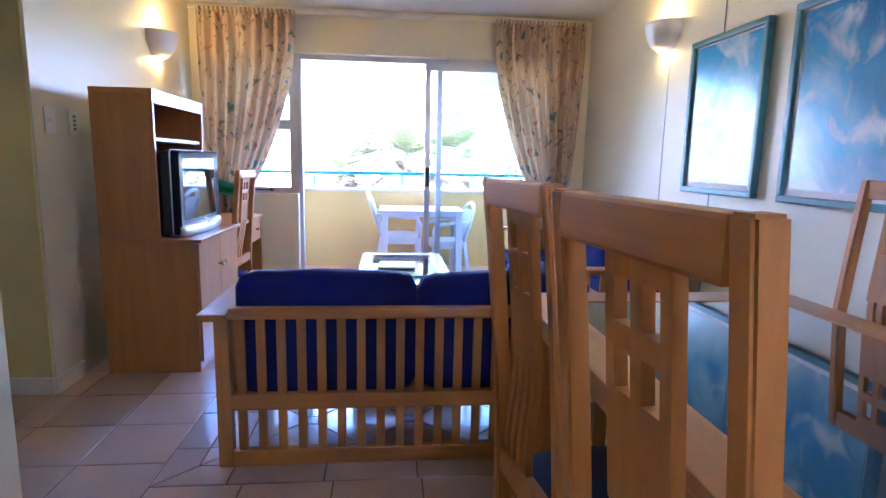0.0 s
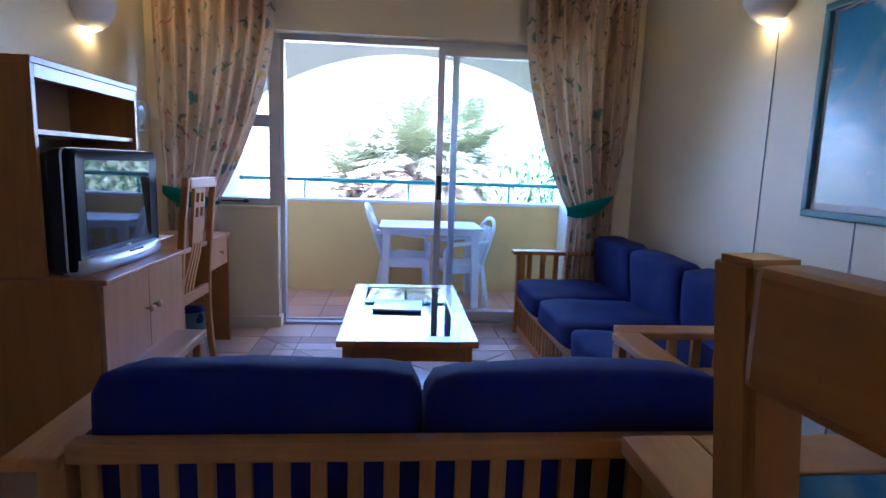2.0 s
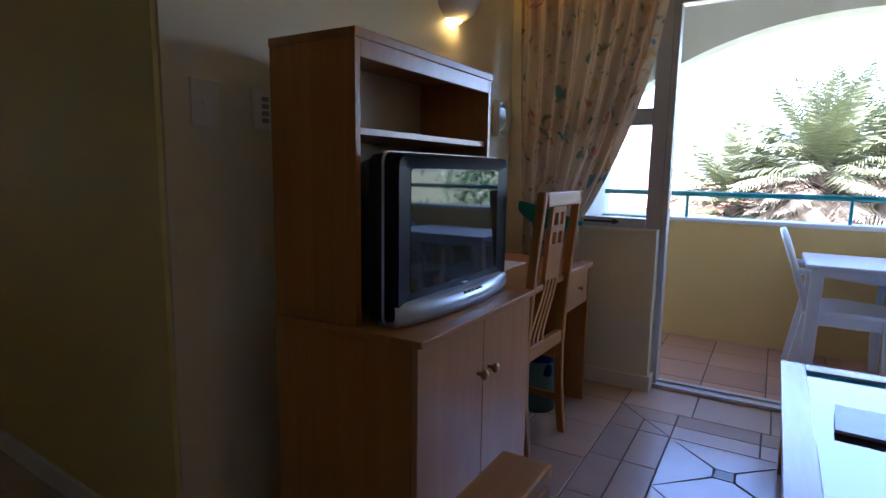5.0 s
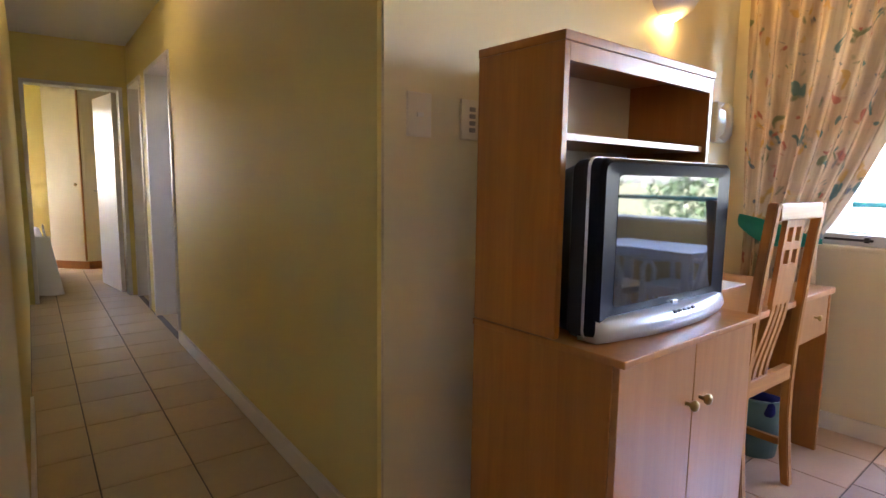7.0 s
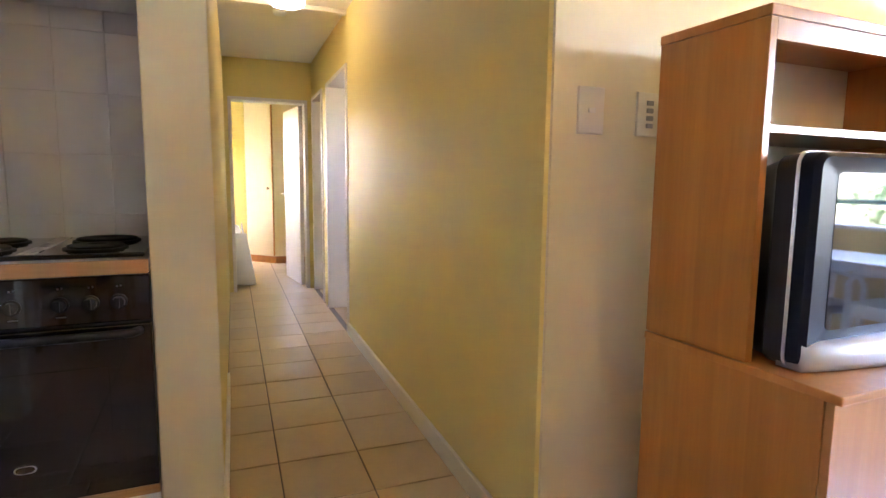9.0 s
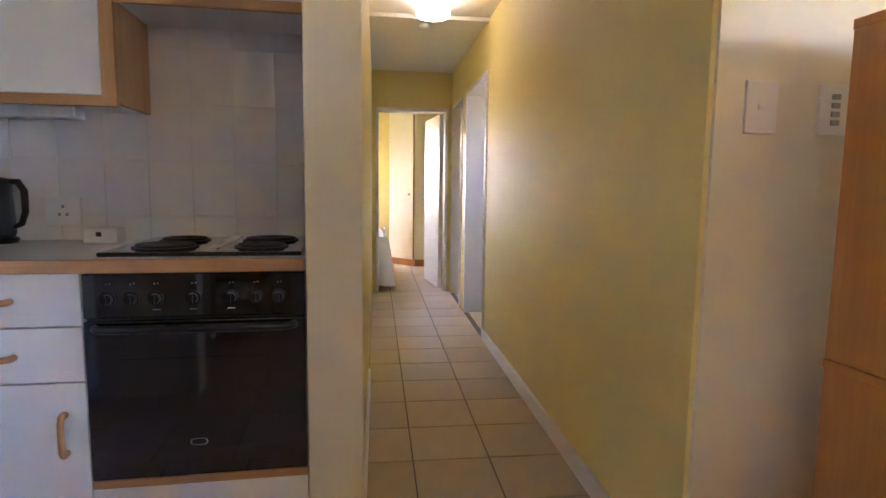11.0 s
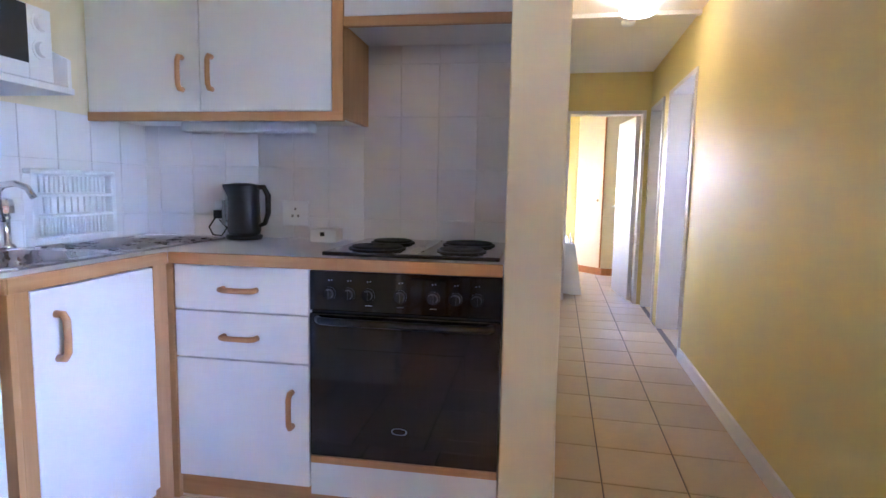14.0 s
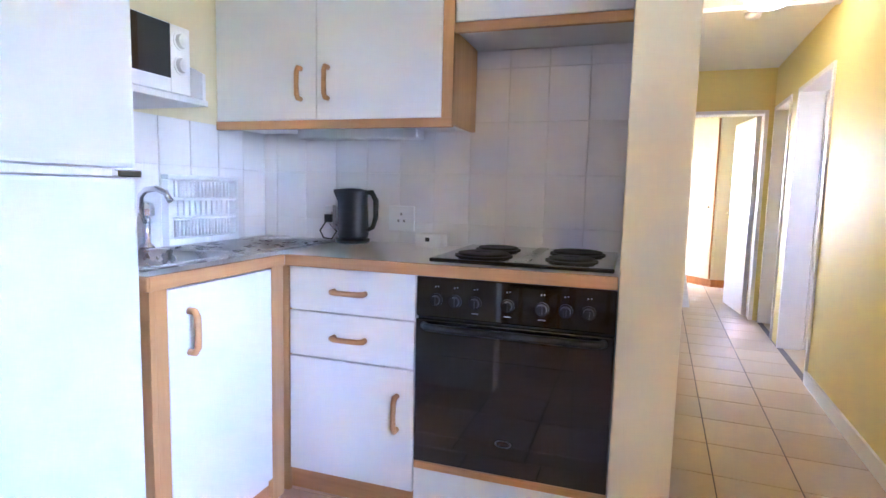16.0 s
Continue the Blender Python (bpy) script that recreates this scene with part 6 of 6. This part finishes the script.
# ---- tiles ----
def slab_mesh(w, d, t, bev, material, shape=None):
    bm = bmesh.new()
    pts = shape or [(-w / 2, -d / 2), (w / 2, -d / 2), (w / 2, d / 2), (-w / 2, d / 2)]
    c = Vector((sum(p[0] for p in pts) / len(pts), sum(p[1] for p in pts) / len(pts), 0))
    lo = [bm.verts.new((x, y, -t)) for x, y in pts]
    mi = [bm.verts.new((x, y, -bev)) for x, y in pts]
    ins = []
    for x, y in pts:
        v = Vector((x, y, 0))
        k = (c - v)
        ins.append(v + k.normalized() * bev * 1.6)
    hi = [bm.verts.new(v) for v in ins]
    n = len(pts)
    for A, B in ((lo, mi), (mi, hi)):
        for k in range(n):
            bm.faces.new((A[k], A[(k + 1) % n], B[(k + 1) % n], B[k]))
    bm.faces.new(hi)
    bmesh.ops.recalc_face_normals(bm, faces=bm.faces)
    me = bpy.data.meshes.new("tile")
    bm.to_mesh(me)
    bm.free()
    me.materials.append(material)
    return me


TILES = {}
FLOOR = bpy.data.objects["floor"]


def lay(parent, x0, x1, y0, y1, material, gap=0.006, z=0.0, t=0.008, turn=None):
    w, d = round(x1 - x0 - gap, 3), round(y1 - y0 - gap, 3)
    if w < 0.015 or d < 0.015:
        return
    key = (w, d, material.name, t)
    if key not in TILES:
        TILES[key] = slab_mesh(w, d, t, 0.0015, material)
    ob = new("tile", TILES[key])
    ob.location = ((x0 + x1) / 2, (y0 + y1) / 2, z)
    ob.parent = parent


def lay_grid(parent, x0, x1, y0, y1, ox, oy, s, material, skip=(), z=0.0):
    """Square tiles on a lattice through (ox, oy), cut at the edges of the field, leaving out the skipped field."""
    i0, j0 = math.floor((x0 - ox) / s), math.floor((y0 - oy) / s)
    for i in range(i0, math.ceil((x1 - ox) / s)):
        for j in range(j0, math.ceil((y1 - oy) / s)):
            a0, a1, b0, b1 = max(x0, ox + i * s), min(x1, ox + (i + 1) * s), max(y0, oy + j * s), min(y1, oy + (j + 1) * s)
            if skip:
                sx0, sx1, sy0, sy1 = skip
                if a0 >= sx0 - 0.01 and a1 <= sx1 + 0.01 and b0 >= sy0 - 0.01 and b1 <= sy1 + 0.01:
                    continue
                if a1 > sx0 + 0.01 and a0 < sx1 - 0.01 and b1 > sy0 + 0.01 and b0 < sy1 - 0.01:
                    if b0 < sy0:
                        lay(parent, a0, a1, b0, sy0, material, z=z)
                    elif b1 > sy1:
                        lay(parent, a0, a1, sy1, b1, material, z=z)
                    elif a0 < sx0:
                        lay(parent, a0, sx0, b0, b1, material, z=z)
                    elif a1 > sx1:
                        lay(parent, sx1, a1, b0, b1, material, z=z)
                    continue
            lay(parent, a0, a1, b0, b1, material, z=z)


# patterned field in the sitting area: hexagonal tiles with small dark insets, and two border bands
DX, DY = 0.483, 0.466
FX0, FX1 = -0.272, -0.272 + 3 * DX
FY1 = 4.91
FY0 = FY1 - 5 * DY
B = 0.14
OX0, OX1, OY0_, OY1_ = FX0 - 2 * B, FX1 + 2 * B, FY0 - 2 * B, FY1 + 2 * B
S = 0.34
lay_grid(FLOOR, -1.36, 2.16, 0.30, 5.54, OX0, OY1_ - 20 * S, S, M_TILE, (OX0, OX1, OY0_, OY1_))
lay_grid(FLOOR, -0.43, 2.16, -1.45, 0.30, OX0, OY1_ - 20 * S, S, M_TILE)
for ring, (mat_a) in enumerate((M_TILEP, M_TILE)):
    o1, i1 = (2 - ring) * B, (1 - ring) * B
    for k in range(4):
        x0, x1 = FX0 + (FX1 - FX0) * k / 4, FX0 + (FX1 - FX0) * (k + 1) / 4
        lay(FLOOR, x0, x1, FY1 + i1, FY1 + o1, mat_a)
        lay(FLOOR, x0, x1, FY0 - o1, FY0 - i1, mat_a)
    for k in range(7):
        y0, y1 = FY0 + (FY1 - FY0) * k / 7, FY0 + (FY1 - FY0) * (k + 1) / 7
        lay(FLOOR, FX0 - o1, FX0 - i1, y0, y1, mat_a)
        lay(FLOOR, FX1 + i1, FX1 + o1, y0, y1, mat_a)
    # mitred corner pieces
    for sx, sy in ((-1, 1), (1, 1), (-1, -1), (1, -1)):
        cx, cy = (FX0 if sx < 0 else FX1), (FY0 if sy < 0 else FY1)
        g_ = 0.003
        for shape in ([(g_, i1 + g_), (i1 - g_ * 0.4, i1 + g_), (o1 - g_ * 2.4, o1 - g_), (g_, o1 - g_)], [(i1 + g_, g_), (i1 + g_, i1 - g_ * 0.4), (o1 - g_, o1 - g_ * 2.4), (o1 - g_, g_)]):
            if abs(shape[0][0] - shape[1][0]) < 0.004 and i1 == 0:
                shape = [shape[0], shape[2], shape[3]]
            pts = [(sx * a, sy * b) for a, b in shape]
            ob = new("tile", slab_mesh(0, 0, 0.008, 0.001, mat_a, pts))
            ob.location = (cx, cy, 0)
            ob.parent = FLOOR
dot = 0.038
dot_mesh = slab_mesh(2 * dot - 0.004, 2 * dot - 0.004, 0.008, 0.0012, M_DOT)
g_ = 0.004
hx, hy = DX / 2 - g_, DY / 2 - g_
tall = slab_mesh(0, 0, 0.008, 0.0012, M_TILEP, [(-hx, 0), (-dot + g_, -hy + dot + 0.0), (dot - g_, -hy + dot), (hx, 0), (dot - g_, hy - dot), (-dot + g_, hy - dot)])
wide = slab_mesh(0, 0, 0.008, 0.0012, M_TILEP, [(0, -hy), (hx - dot, -dot + g_), (hx - dot, dot - g_), (0, hy), (-hx + dot, dot - g_), (-hx + dot, -dot + g_)])
half_l = slab_mesh(0, 0, 0.008, 0.0012, M_TILEP, [(-0.0 + g_, -hy), (hx - dot, -dot + g_), (hx - dot, dot - g_), (0.0 + g_, hy)])
half_r = slab_mesh(0, 0, 0.008, 0.0012, M_TILEP, [(-g_, -hy), (-g_, hy), (-hx + dot, dot - g_), (-hx + dot, -dot + g_)])
half_t = slab_mesh(0, 0, 0.008, 0.0012, M_TILEP, [(-hx, -g_), (-dot + g_, -hy + dot), (dot - g_, -hy + dot), (hx, -g_)])
half_b = slab_mesh(0, 0, 0.008, 0.0012, M_TILEP, [(-hx, g_), (hx, g_), (dot - g_, hy - dot), (-dot + g_, hy - dot)])


def put(me, x, y):
    ob = new("tile", me)
    ob.location = (x, y, 0)
    ob.parent = FLOOR


for i in range(3):
    x = FX0 + (i + 0.5) * DX
    for j in range(5):
        y = FY0 + (j + 0.5) * DY
        put(dot_mesh, x, y)
        put(tall if j < 4 else half_t, x, y + DY / 2)
        if j == 0:
            put(half_b, x, y - DY / 2)
        put(wide if i < 2 else half_r, x + DX / 2, y)
        if i == 0:
            put(half_l, x - DX / 2, y)
HALLFLOOR = bpy.data.objects["floor_passage"]
lay_grid(HALLFLOOR, -6.2, -1.35, 2.305, PN, -2.306, 2.512, 0.333, M_TILEH, z=-0.001)
lay_grid(FLOOR, -2.56, -1.36, 0.385, 2.15, -2.60, 2.53, 0.333, M_TILE)
lay_grid(FLOOR, -1.925, -1.36, 2.15, 2.33, -2.60, 2.53, 0.33, M_TILE)
lay_grid(HALLFLOOR, -8.6, -6.2, 2.0, 4.7, -2.306, 2.512, 0.333, M_TILEH, z=-0.001)
lay_grid(bpy.data.objects["balcony_floor"], -1.12, 1.99, 5.62, 6.75, -0.23, 5.79, 0.33, M_TILEB, z=-0.008)

# glazed wall tiles
KW = structure("tile_backing", M_WGROUT, [(-2.561, -2.5555, 0.386, 2.149, 0.940, 1.82), (-2.555, -1.28, 0.384, 0.3885, 0.940, 1.46)], "grey grout behind the kitchen wall tiles", "tiling")
TW = 0.1695
face_w = {}


def wall_tile(c, w, h, axis):
    key = (round(w, 3), round(h, 3), axis)
    if key not in face_w:
        me = slab_mesh(w - 0.002, h - 0.002, 0.006, 0.0012, M_WTILE)
        me.transform(Matrix.Rotation(radians(90), 4, "X" if axis == "y" else "Y"))
        if axis == "y":
            me.transform(Matrix.Rotation(radians(180), 4, "Z"))
        face_w[key] = me
    ob = new("tile", face_w[key])
    ob.location = c
    ob.parent = KW


ys = [0.39] + [1.989 + TW * k for k in range(-9, 1)] + [2.148]
zs = [0.941, 1.041, 1.268, 1.496, 1.724, 1.82]
for a, b in zip(ys, ys[1:]):
    for c, d in zip(zs, zs[1:]):
        if b - a > 0.01:
            wall_tile((-2.552, (a + b) / 2, (c + d) / 2), d - c, b - a, "x")
xs = [-2.552 + TW * k for k in range(8)]
zs = [0.941, 1.041, 1.268, 1.46]
for a, b in zip(xs, xs[1:]):
    for c, d in zip(zs, zs[1:]):
        wall_tile(((a + b) / 2, 0.392, (c + d) / 2), b - a, d - c, "y")
